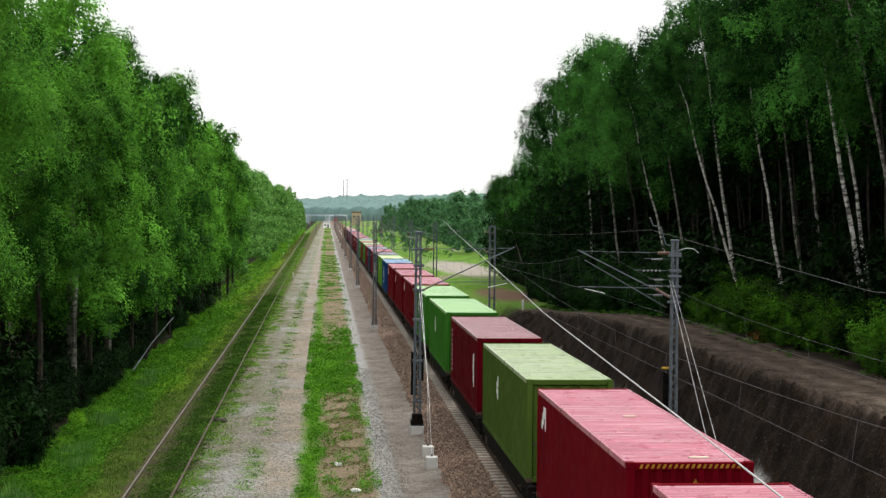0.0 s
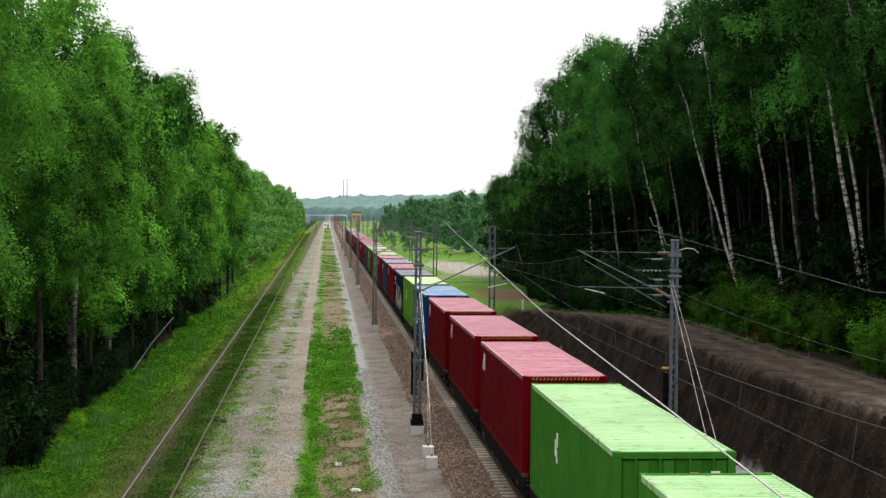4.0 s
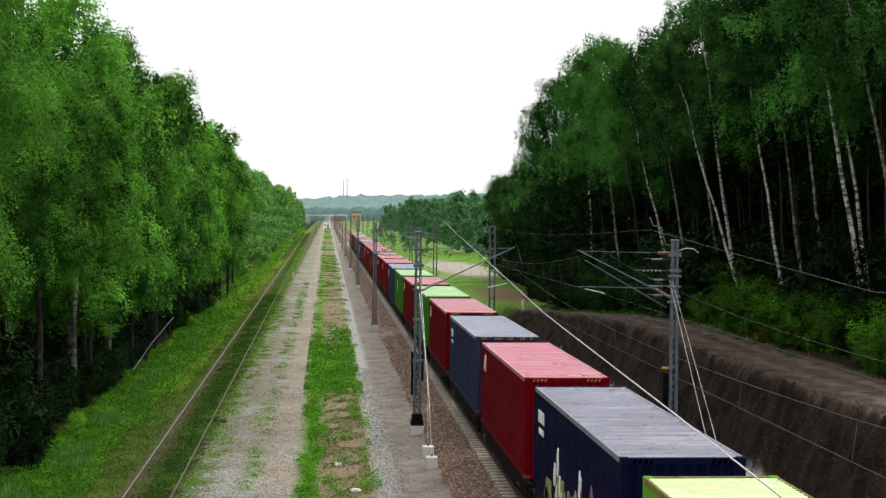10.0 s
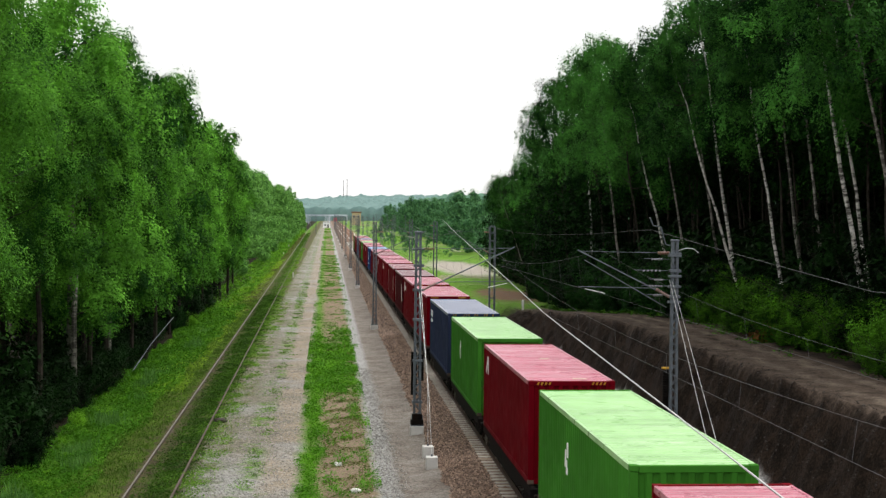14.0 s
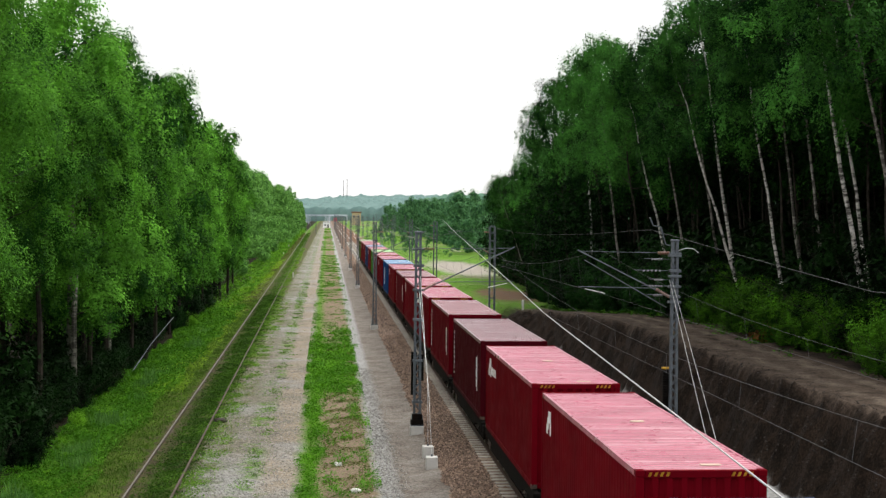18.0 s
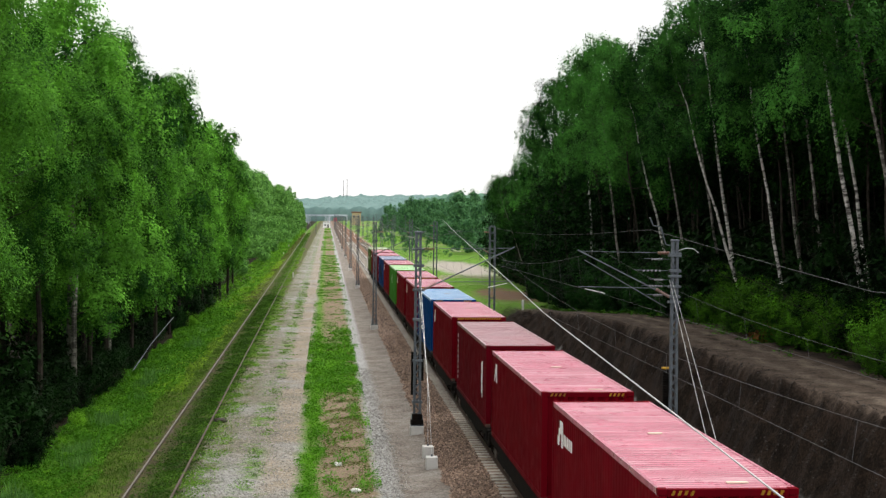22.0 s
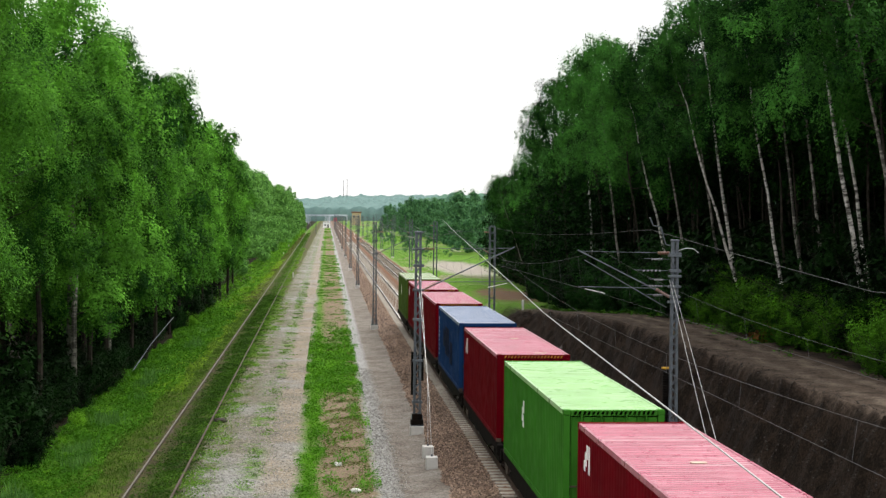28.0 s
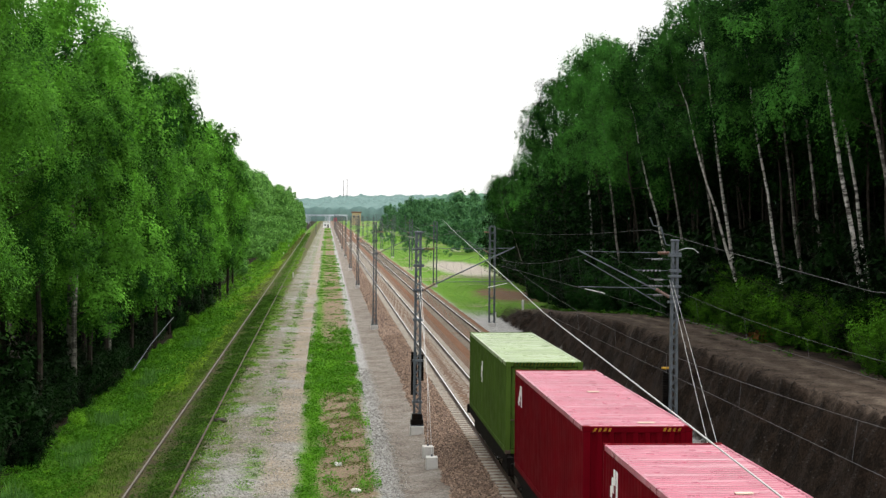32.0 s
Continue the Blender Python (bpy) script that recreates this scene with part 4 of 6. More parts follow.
def fittings(m, d, r, z):
    """The second bracket at the overlap mast: parallel strut, pull rods with insulators, bands, a loop of cable."""
    part("second_strut", tube_bm([(d * 0.2, 0.45, 5.1 - z), (d * (r + 0.55), 0.45, 6.95 - z)], 0.022, 8), M_STEEL, m)
    for k, (h, a, b) in enumerate(((7.0, 0.3, 0.9), (6.55, 0.25, 1.3), (6.2, 0.3, 0.75), (5.95, 0.25, 1.0), (5.6, 0.3, 0.8))):
        part("pull_rod", tube_bm([(d * 0.1, 0.2, h - z), (d * (b + 0.25), 0.2, h + 0.03 - z)], 0.014, 6), M_STEEL, m)
        bm = bmesh.new()
        for q in range(5):
            x0 = a + (b - a) * (0.25 + 0.15 * q)
            tube(bm, [(d * x0, 0.2, h - z), (d * (x0 + 0.06), 0.2, h - z)], [0.042, 0.034], 8)
        part("insulator", bm, M_PORCELAIN, m, "pale ribbed insulator")
    for h in (7.1, 6.3, 5.9, 5.3):
        part("clamp_band", boxes((-0.24, -0.16, h - z, 0.24, 0.16, h + 0.09 - z), bevel=0.01), M_STEEL, m)
    part("cable_loop", tube_bm([(-d * 0.15, 0, 7.35 - z), (-d * 0.45, 0, 7.45 - z), (-d * 0.75, 0, 7.42 - z), (-d * 0.95, 0, 7.25 - z)], 0.014, 5), M_WIRE, m)


M_PORCELAIN = plain("pale_porcelain", (0.11, 0.11, 0.125), (0.2, 0.2, 0.22), 5.0, 0.3)
fittings(MASTS_R[0], -1, 13.5 - XR, -0.42)
part("base_shoe", boxes((-0.26, -0.2, 0.4, 0.26, 0.2, 0.62), (-0.21, -0.16, 0.6, 0.21, 0.16, 0.86), bevel=0.02), M_DARKSTEEL, MASTS_L[0], "dark tarred mast foot")
for h in (1.3, 3.0, 4.7):
    part("clamp_band", boxes((-0.21, -0.13, h, 0.21, 0.13, h + 0.1), bevel=0.01), M_STEEL, MASTS_L[0])
weights(MASTS_L[0], -0.42, 1.6, 18)
weights(MASTS_L[0], 0.5, 2.2, 11)
weights(MASTS_R[0], -0.85, 0.5, 26)
part("feeder_horn", tube_bm([(-0.1, 0, 7.95), (-0.36, 0, 8.0), (-0.56, 0, 8.68), (-0.86, 0, 8.74), (-1.0, 0, 9.05)], 0.028, 6), M_STEEL, MASTS_R[0], "bent steel pipe carrying the feeder cable")
part("weight_bracket", boxes((-0.4, 0.1, 3.14, -0.08, 0.36, 3.2)), M_YELLOW, MASTS_R[0], "yellow guard bracket")


def wire_between(bm, a, b, sag, r=0.012, n=14, sides=4):
    a, b = Vector(a), Vector(b)
    pts = [a.lerp(b, k / n) - Vector((0, 0, 4 * sag * (k / n) * (1 - k / n))) for k in range(n + 1)]
    tube(bm, pts, r, sides, cap=False)
    return pts


def overhead(tx, ys_, off, label):
    t = tagged(new("overhead_line"), label, "overhead wires")
    chain = [-3.0] + list(ys_)
    for k, (a, b) in enumerate(zip(chain, chain[1:])):
        steps = 24 if k < 2 else 14
        za, zb = -0.2 * (-1) ** k, 0.2 * (-1) ** k
        bm, bc = bmesh.new(), bmesh.new()
        pm = wire_between(bm, (tx + off, a, 7.38), (tx + off, b, 7.38), 1.42 if k < 2 else 0.8, 0.0035 if k < 1 else 0.006 if k < 2 else 0.016, steps)
        pc = wire_between(bc, (tx + off + za, a, 5.62), (tx + off + zb, b, 5.62), 0.04, 0.0035 if k < 1 else 0.006 if k < 2 else 0.014, steps)
        part("messenger_wire", bm, M_COPPER, t)
        part("contact_wire", bc, M_COPPER, t)
        for i in range(2, 23, 2) if k < 2 else range(2, 13, 2):
            if k < 5:
                part("dropper", tube(bmesh.new(), [pm[i], pc[i]], 0.0035 if k < 1 else 0.006, 3, cap=False), M_COPPER, t)


overhead(XL, LEFT_Y, -0.1, "dark overhead wires above the nearer track")
overhead(XR, RIGHT_Y, 0.0, "dark overhead wires above the second track")

bm = bmesh.new()
tube(bm, [(5.0, 8.0, 5.5), (5.3, 17, 5.42), (5.8, 25.5, 5.42), (6.86, 44, 5.42), (6.95, 48.5, 5.56), (8.76, 83.8, 6.18), (11.8, 142.5, 7.15), (14.2, 188, 7.95)], 0.014, 5)
tagged(part("anchor_cable", bm, M_WIRE), "bright stranded cable slanting to a mast", "cable")
for nm, pts, rr in (("feeder_cable", [(12.4, 20, 7.2), (12.5, 34.2, 7.0), (12.5, 45, 7.5), (12.55, 58.5, 8.15), (12.7, 75, 7.75), (12.9, 90, 7.5), (13.1, 105, 7.45), (13.3, 122.8, 7.65), (13.3, 155, 7.0), (13.3, 188, 7.7), (13.3, 216, 7.1), (13.3, 243, 7.7)], 0.009),
                    ("stay_cable", [(13.3, 58.5, 6.2), (12.2, 48, 1.5), (11.75, 43.5, -0.45)], 0.009),
                    ("stay_cable", [(13.4, 58.5, 6.2), (12.5, 48, 1.5), (12.15, 43.5, -0.45)], 0.009),
                    ("stay_cable", [(3.85, 62.8, 6.2), (3.9, 58.5, 2.2), (3.83, 56.9, 0.05)], 0.009),
                    ("stay_cable", [(3.8, 62.8, 5.6), (3.88, 57.5, 2.0), (3.8, 54.4, 0.05)], 0.009)):
    tagged(part(nm, tube_bm(pts, rr * 0.8, 5), M_WIRE if nm == "stay_cable" else M_COPPER), "grey steel cable by a mast", "cable")

# concrete anchor blocks beside the mast
for x, y in ((3.83, 56.9), (3.8, 54.4)):
    b = thing("anchor_block", x, y, -0.46, "pale concrete anchor block in the gravel", "concrete block", "anchor blocks")
    part("block", boxes((-0.21, -0.22, -0.2, 0.21, 0.22, 0.46), bevel=0.025), M_CONCRETE, b)
    part("anchor_eye", boxes((-0.03, -0.03, 0.46, 0.03, 0.03, 0.54)), M_STEEL, b)


# ---- trees ----
def leaf_cloud(rng, centres, radii, count, size, up=0.5, tall=1.0):
    """Small pointed leaves on the outside of round clumps, facing outwards and up."""
    k = rng.choice(len(centres), count, p=radii ** 2 / (radii ** 2).sum())
    d = rng.normal(0, 1, (count, 3))
    d /= np.linalg.norm(d, axis=1)[:, None]
    r = radii[k] * rng.uniform(0.1, 1.0, count) ** 0.4 * rng.uniform(0.82, 1.14, count)
    c = centres[k] + d * r[:, None] * np.array((1.0, 1.0, tall))
    nrm = 1.25 * d + np.array((0, 0, up)) + rng.normal(0, 0.24, (count, 3))
    nrm /= np.linalg.norm(nrm, axis=1)[:, None]
    u = np.cross(nrm, rng.normal(0, 1, (count, 3)) + np.array((0, 0, 0.4)))
    u /= np.linalg.norm(u, axis=1)[:, None] + 1e-9
    v = np.cross(nrm, u)
    s = size * rng.uniform(0.6, 1.35, count)[:, None]
    p = np.stack([c - v * s * 0.5 - u * s * 0.36, c - v * s * 0.5 + u * s * 0.36, c + v * s * 0.8], 1).reshape(-1, 3)
    return p, np.arange(3 * count).reshape(-1, 3)


def leaf_plumes(rng, centres, radii, count, size):
    """Hanging birch foliage: leaves strung on drooping twigs round each clump."""
    strands = 16
    n = len(centres)
    dirs = rng.normal(0, 1, (n, strands, 3))
    dirs[:, :, 2] = np.abs(dirs[:, :, 2]) * 0.8 - 0.25
    dirs /= np.linalg.norm(dirs, axis=2)[:, :, None]
    drop = rng.uniform(0.35, 1.9, (n, strands)) * radii[:, None]
    k = rng.choice(n, count, p=radii ** 2 / (radii ** 2).sum())
    j = rng.integers(0, strands, count)
    d, ln, r = dirs[k, j], drop[k, j], radii[k]
    t = rng.uniform(0, 1, count) ** 0.8
    c = centres[k] + d * (r * rng.uniform(0.75, 1.0, count))[:, None]
    c[:, 2] -= ln * t
    c[:, :2] += d[:, :2] * (0.25 * r * np.sin(t * 2.2))[:, None]
    c += rng.normal(0, 1, (count, 3)) * (0.05 + 0.06 * r)[:, None]
    nrm = d * np.array((1.0, 1.0, 0.7)) + np.array((0, 0, 0.55)) + rng.normal(0, 0.3, (count, 3))
    nrm /= np.linalg.norm(nrm, axis=1)[:, None]
    u = np.cross(nrm, rng.normal(0, 1, (count, 3)) + np.array((0, 0, 0.4)))
    u /= np.linalg.norm(u, axis=1)[:, None] + 1e-9
    v = np.cross(nrm, u)
    s = size * rng.uniform(0.6, 1.35, count)[:, None]
    p = np.stack([c - v * s * 0.5 - u * s * 0.4, c - v * s * 0.5 + u * s * 0.4, c + v * s * 0.8], 1).reshape(-1, 3)
    return p, np.arange(3 * count).reshape(-1, 3)


def limb_path(rng, a, d, ln, n=4, bend=0.25, lift=0.0):
    pts, p, d = [Vector(a)], Vector(a), Vector(d).normalized()
    for _ in range(n):
        d = (d + Vector(rng.normal(0, bend, 3)) + Vector((0, 0, lift))).normalized()
        p = p + d * (ln / n)
        pts.append(p.copy())
    return pts


def make_tree(seed, height, base, radius, leaves, size, bark, leaf, label, group, lean=0.0, limbs=16, shape=0.5, thick=0.14, sag=0.9, clump=1.0, first=1, droop=0.6):
    rng = np.random.default_rng(seed)
    t = tagged(new("tree"), label, "tree", group)
    bm = bmesh.new()
    n = 8
    trunk = [Vector((lean * (k / n) ** 1.4 * height * 0.12 + rng.normal(0, 0.05) * k * 0.4, rng.normal(0, 0.05) * k * 0.4, height * 0.96 * k / n - (0.3 if k == 0 else 0))) for k in range(n + 1)]
    tube(bm, trunk, [thick * (1 - 0.88 * k / n) + 0.008 for k in range(n + 1)], 7)
    centres, radii = [], []
    for i in range(limbs):
        f = base / height + (1 - base / height) * (i + rng.uniform(0, 0.8)) / limbs
        f = min(f, 0.97)
        j = min(int(f * n), n - 1)
        a = trunk[j].lerp(trunk[j + 1], f * n - j)
        g = (f - base / height) / (1 - base / height)
        wid = radius * (math.sin(math.pi * min(1.0, (0.12 + 0.88 * g) ** shape)) * 0.85 + 0.18)
        ang = i * 2.4 + rng.uniform(-0.5, 0.5)
        path = limb_path(rng, a, (math.cos(ang), math.sin(ang), rng.uniform(0.15, 0.7)), wid * rng.uniform(0.75, 1.2), 4, 0.2)
        path[0] = trunk[j].lerp(trunk[j + 1], f * n - j)
        done = len(bm.faces)
        tube(bm, path, [0.045 * (1 - f * 0.6), 0.035, 0.024, 0.014, 0.006], 3, cap=False)
        bm.faces.ensure_lookup_table()
        for q in range(done, len(bm.faces)):
            bm.faces[q].material_index = 1
        for q, p in enumerate(path[first:]):
            centres.append(p + Vector(rng.normal(0, 0.2, 3)) * (0.5 + wid * 0.2) + Vector((0, 0, -rng.uniform(0, sag))))
            radii.append(rng.uniform(0.36, 0.8) * (0.75 + 0.16 * radius) * clump)
            if q > 1 and rng.uniform() < 0.35:
                centres.append(centres[-1] + Vector(rng.normal(0, 0.5, 3)))
                radii.append(rng.uniform(0.25, 0.45))
    for k in range(6):
        centres.append(trunk[-1] + Vector(rng.normal(0, 0.3, 3)) - Vector((0, 0, 0.4 * k)))
        radii.append(0.22 + 0.06 * k)
    part("trunk", bm, bark, t).data.materials.append(M_BARK)
    cs, rs = np.array([tuple(c) for c in centres]), np.array(radii)
    hang = int(leaves * droop)
    v, q = leaf_plumes(rng, cs, rs, hang, size)
    v2, q2 = leaf_cloud(rng, cs, rs, leaves - hang, size, 0.5, 1.2)
    share("crown", np_mesh("crown", np.concatenate([v, v2]), np.concatenate([q, q2 + len(v)]), leaf), t)
    return t


def make_bush(seed, height, radius, leaves, size, leaf, label, group, name="bush"):
    rng = np.random.default_rng(seed)
    t = tagged(new(name), label, "bush", group)
    bm = bmesh.new()
    tube(bm, [(0, 0, -0.25), (0, 0, 0.05)], [0.1, 0.07], 6)
    centres = []
    for i in range(11):
        ang = i * 2.4
        path = limb_path(rng, (0, 0, -0.1), (math.cos(ang) * 0.8, math.sin(ang) * 0.8, rng.uniform(0.6, 1.8)), height * rng.uniform(0.6, 1.0), 4, 0.2)
        tube(bm, path, [0.03, 0.024, 0.018, 0.011, 0.005], 3, cap=False)
        for p in path[1:]:
            centres.append(Vector((p.x * radius / height * 1.1, p.y * radius / height * 1.1, max(0.15, p.z))) + Vector(rng.normal(0, 0.18, 3)))
    tagged(part("branchwork", bm, M_BARK, t), kind="stuff")
    v, q = leaf_cloud(rng, np.array([tuple(c) for c in centres]), rng.uniform(0.25, 0.5, len(centres)) * radius / 1.2, leaves, size, 0.7)
    q = q[v[q][:, :, 2].min(axis=1) > 0.02]
    share("crown", np_mesh("crown", v, q, leaf), t)
    return t


class Grove:
    """Places trees of a few built kinds; the first of each kind is used itself."""

    def __init__(self, kinds):
        self.kinds, self.used = kinds, set()

    def put(self, k, x, y, s, turn, tilt=0.0, stretch=1.0, over=0.0):
        z = float(ground_z(x, y)) - 0.05
        m = pose(x, y, z, tilt, over, 0) @ pose(0, 0, 0, 0, 0, turn) @ Matrix.Diagonal((s, s, s * stretch, 1))
        k %= len(self.kinds)
        fresh = [i for i in range(len(self.kinds)) if i not in self.used]
        k = fresh[0] if fresh else k
        if k in self.used:
            return copy_thing(self.kinds[k], m)
        self.used.add(k)
        self.kinds[k].matrix_basis = m
        return self.kinds[k]


LBL = "leafy green birch at the edge of the wood"
RBL = "tall birch with a pale trunk and dark crown"
LG, RG = "trees beside the siding", "trees above the bank"
left_close = Grove([make_tree(14 + k, 17.4, 6.8, 2.9, 52000, 0.078, M_BARK if k else M_BIRCH_DIM, M_LEAF_L, LBL, LG, limbs=21, shape=1.05, clump=1.12, first=3, droop=0.7) for k in range(3)])
left_edge = Grove([make_tree(17 + k, 17.4, 6.8, 2.9, 80000, 0.062, M_BARK if k else M_BIRCH_DIM, M_LEAF_L, LBL, LG, limbs=21, shape=1.05, clump=1.12, first=3, droop=0.7) for k in range(2)])
left_near = Grove([make_tree(10 + k, 17.4, 4.6, 2.9, 26000, 0.11, M_BARK if k else M_BIRCH_DIM, M_LEAF_L, LBL, LG, limbs=21, shape=1.05, clump=1.12, first=3, droop=0.7) for k in range(4)])
left_mid = Grove([make_tree(20 + k, 17.4, 3.6, 2.9, 9000, 0.19, M_BARK, M_LEAF_L, LBL, LG, limbs=21, shape=1.05, clump=1.12, first=3, droop=0.7) for k in range(3)])
right_near = Grove([make_tree(40 + k, 21.0, (14.4, 13.2, 11.5, 9.0)[k], 3.3, (21000, 23000, 26000, 28000)[k], 0.11, (M_BIRCH, M_BIRCH, M_BIRCH_DIM, M_BARK)[k], M_LEAF_R, RBL, RG, limbs=22, shape=0.6, thick=0.125 - 0.012 * k, droop=0.7, clump=1.15, first=3) for k in range(4)])
# rows behind and undergrowth use the leaf colours with shade put in
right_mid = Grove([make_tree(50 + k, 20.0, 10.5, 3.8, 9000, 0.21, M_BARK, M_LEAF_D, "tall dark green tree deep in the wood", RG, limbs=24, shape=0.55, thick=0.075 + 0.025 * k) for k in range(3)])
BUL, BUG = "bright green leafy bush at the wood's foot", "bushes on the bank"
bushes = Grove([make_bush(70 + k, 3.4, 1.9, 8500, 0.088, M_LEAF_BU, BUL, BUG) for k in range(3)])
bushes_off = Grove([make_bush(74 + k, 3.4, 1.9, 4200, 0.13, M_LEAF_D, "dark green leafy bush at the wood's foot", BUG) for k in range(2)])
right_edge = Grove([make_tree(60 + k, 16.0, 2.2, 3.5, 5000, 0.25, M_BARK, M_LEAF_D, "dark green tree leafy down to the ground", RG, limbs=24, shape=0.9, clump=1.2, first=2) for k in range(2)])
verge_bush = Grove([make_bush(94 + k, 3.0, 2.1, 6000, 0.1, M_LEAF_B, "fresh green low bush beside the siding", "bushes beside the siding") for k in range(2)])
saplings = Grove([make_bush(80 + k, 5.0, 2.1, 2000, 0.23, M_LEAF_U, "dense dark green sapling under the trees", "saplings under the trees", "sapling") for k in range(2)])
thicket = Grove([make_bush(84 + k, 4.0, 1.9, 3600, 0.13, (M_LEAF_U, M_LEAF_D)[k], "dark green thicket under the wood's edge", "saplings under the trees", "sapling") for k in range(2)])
bracken = make_bush(90, 1.1, 0.9, 500, 0.16, M_RUSTLEAF, "withered orange-brown bracken on the bank", "bushes on the bank")
bracken.matrix_basis = pose(20.9, 71.5, float(ground_z(20.9, 71.5)))

rng = np.random.default_rng(5)
for row, (x0, step) in enumerate(((-12.6, 5.0), (-16.0, 4.4), (-19.6, 4.2))):
    y = 36.0 + row * 1.3
    while y < 205:
        x = x0 - 0.004 * y + rng.normal(0, 0.9)
        s = (1.0, 1.03, 1.02)[row] * rng.uniform(0.9, 1.08) * (1.12 if y < 70 else 1.02 if y < 135 else 0.97)
        ((left_edge if y < 50 else left_close if y < 72 else left_near) if row < 2 and y < 105 else left_mid).put(int(rng.integers(0, 9)), x, y, s, rng.uniform(0, 360), rng.normal(0, 1.5), rng.uniform(0.92, 1.08))
        y += step * rng.uniform(0.75, 1.25)
# a few birches that stand out above the edge
for x, y, s in ((-12.7, 77.0, 1.2), (-12.8, 91.0, 1.18), (-13.2, 94.5, 1.08), (-12.9, 126.0, 1.25), (-13.4, 131.0, 1.2), (-12.9, 168.0, 1.12)):
    left_near.put(int(rng.integers(0, 9)), x, y, s, rng.uniform(0, 360), rng.normal(0, 1.0))
for _ in range(80):
    saplings.put(int(rng.integers(0, 9)), rng.uniform(-17.5, -12.2), rng.uniform(38, 170), rng.uniform(0.5, 1.05), rng.uniform(0, 360))
for _ in range(72):
    thicket.put(int(rng.integers(0, 9)), rng.uniform(-13.4, -11.6), 42 + 96 * rng.uniform(0, 1) ** 1.3, rng.uniform(0.5, 1.15), rng.uniform(0, 360))
for _ in range(90):
    y = 46 + 110 * rng.uniform(0, 1) ** 1.4
    verge_bush.put(int(rng.integers(0, 9)), -10.9 - 0.012 * max(0.0, y - 95) + abs(rng.normal(0, 0.8)), y, rng.uniform(0.16, 0.5), rng.uniform(0, 360))
for _ in range(16):
    thicket.put(int(rng.integers(0, 9)), rng.uniform(-11.9, -10.9), rng.uniform(46, 62), rng.uniform(0.4, 0.75), rng.uniform(0, 360))
# birches whose trunks stand clear at the wood's edge, each leaning out over the bank, then the rows behind
STEMS = ((24.3, 66.4, 1.04, -11.0, 0), (24.9, 67.4, 0.92, -9.0, 1), (24.3, 60.5, 1.0, -12.5, 0), (24.3, 63.7, 1.0, -3.5, 1), (24.3, 78.8, 1.0, -9.6, 1), (24.8, 80.5, 0.96, -3.0, 3),
         (24.3, 88.1, 0.92, -8.6, 0), (24.3, 86.7, 0.92, -17.0, 1), (24.5, 91.7, 0.93, -10.4, 2), (24.3, 103.7, 0.98, -14.5, 1), (24.6, 100.3, 0.95, -11.0, 2), (24.9, 73.7, 0.98, -8.0, 2), (24.9, 77.3, 0.97, -7.5, 2),
         (24.0, 112.0, 1.02, -9.0, 3), (24.0, 121.0, 1.1, -8.0, 2), (24.3, 129.0, 1.1, -6.0, 3), (24.3, 137.2, 1.16, -3.0, 1), (23.8, 147.0, 1.1, -5.0, 3), (23.6, 157.0, 1.02, -4.0, 3), (24.0, 168.0, 0.86, -3.0, 3), (24.2, 180.0, 0.7, -19.0, 2))
for x, y, s, over, k in STEMS:
    right_near.put(k, x, y, s, rng.uniform(-30, 30), rng.normal(0, 1.0), 1.0, over)
for row, (x0, step) in enumerate(((26.5, 4.4), (29.5, 4.6), (33.0, 4.8), (37.5, 5.2), (43.0, 5.6))):
    y = 56.0 + row * 4
    while y < 156 + row * 5:
        x = x0 + rng.normal(0, 0.7)
        right_mid.put(int(rng.integers(0, 9)), x, y, rng.uniform(0.84, 1.0) + (0.1 if y > 108 else 0.0), rng.uniform(0, 360), rng.normal(0, 2.0), 1.0, rng.uniform(-7, 0) if row < 2 else 0)
        y += step * rng.uniform(0.7, 1.3)
for _ in range(14):
    right_mid.put(int(rng.integers(0, 9)), 23.6 + abs(rng.normal(0, 4)), rng.uniform(166, 214), rng.uniform(0.55, 0.78), rng.uniform(0, 360))
for _ in range(140):
    x = rng.uniform(0, 1)
    yb = rng.uniform(48, 160)
    (bushes if yb < 90 else bushes_off).put(int(rng.integers(0, 9)), 20.9 + 3.6 * x, yb, rng.uniform(0.35, 0.75) + 0.75 * x, rng.uniform(0, 360))
y = 128.0
while y < 215:
    right_edge.put(int(rng.integers(0, 9)), 24.3 + abs(rng.normal(0, 1.6)) - 0.012 * (y - 128), y, rng.uniform(0.8, 1.05) * (1.05 if y < 170 else 0.95), rng.uniform(0, 360), rng.normal(0, 2.0), 1.0, rng.uniform(-4, 2))
    y += rng.uniform(3.6, 6.5)
for _ in range(46):
    saplings.put(int(rng.integers(0, 9)), rng.uniform(24.2, 29.0), rng.uniform(104, 205), rng.uniform(0.9, 1.6), rng.uniform(0, 360))
for _ in range(120):
    saplings.put(int(rng.integers(0, 9)), rng.uniform(24.0, 31.0), rng.uniform(56, 185), rng.uniform(0.7, 1.5), rng.uniform(0, 360))


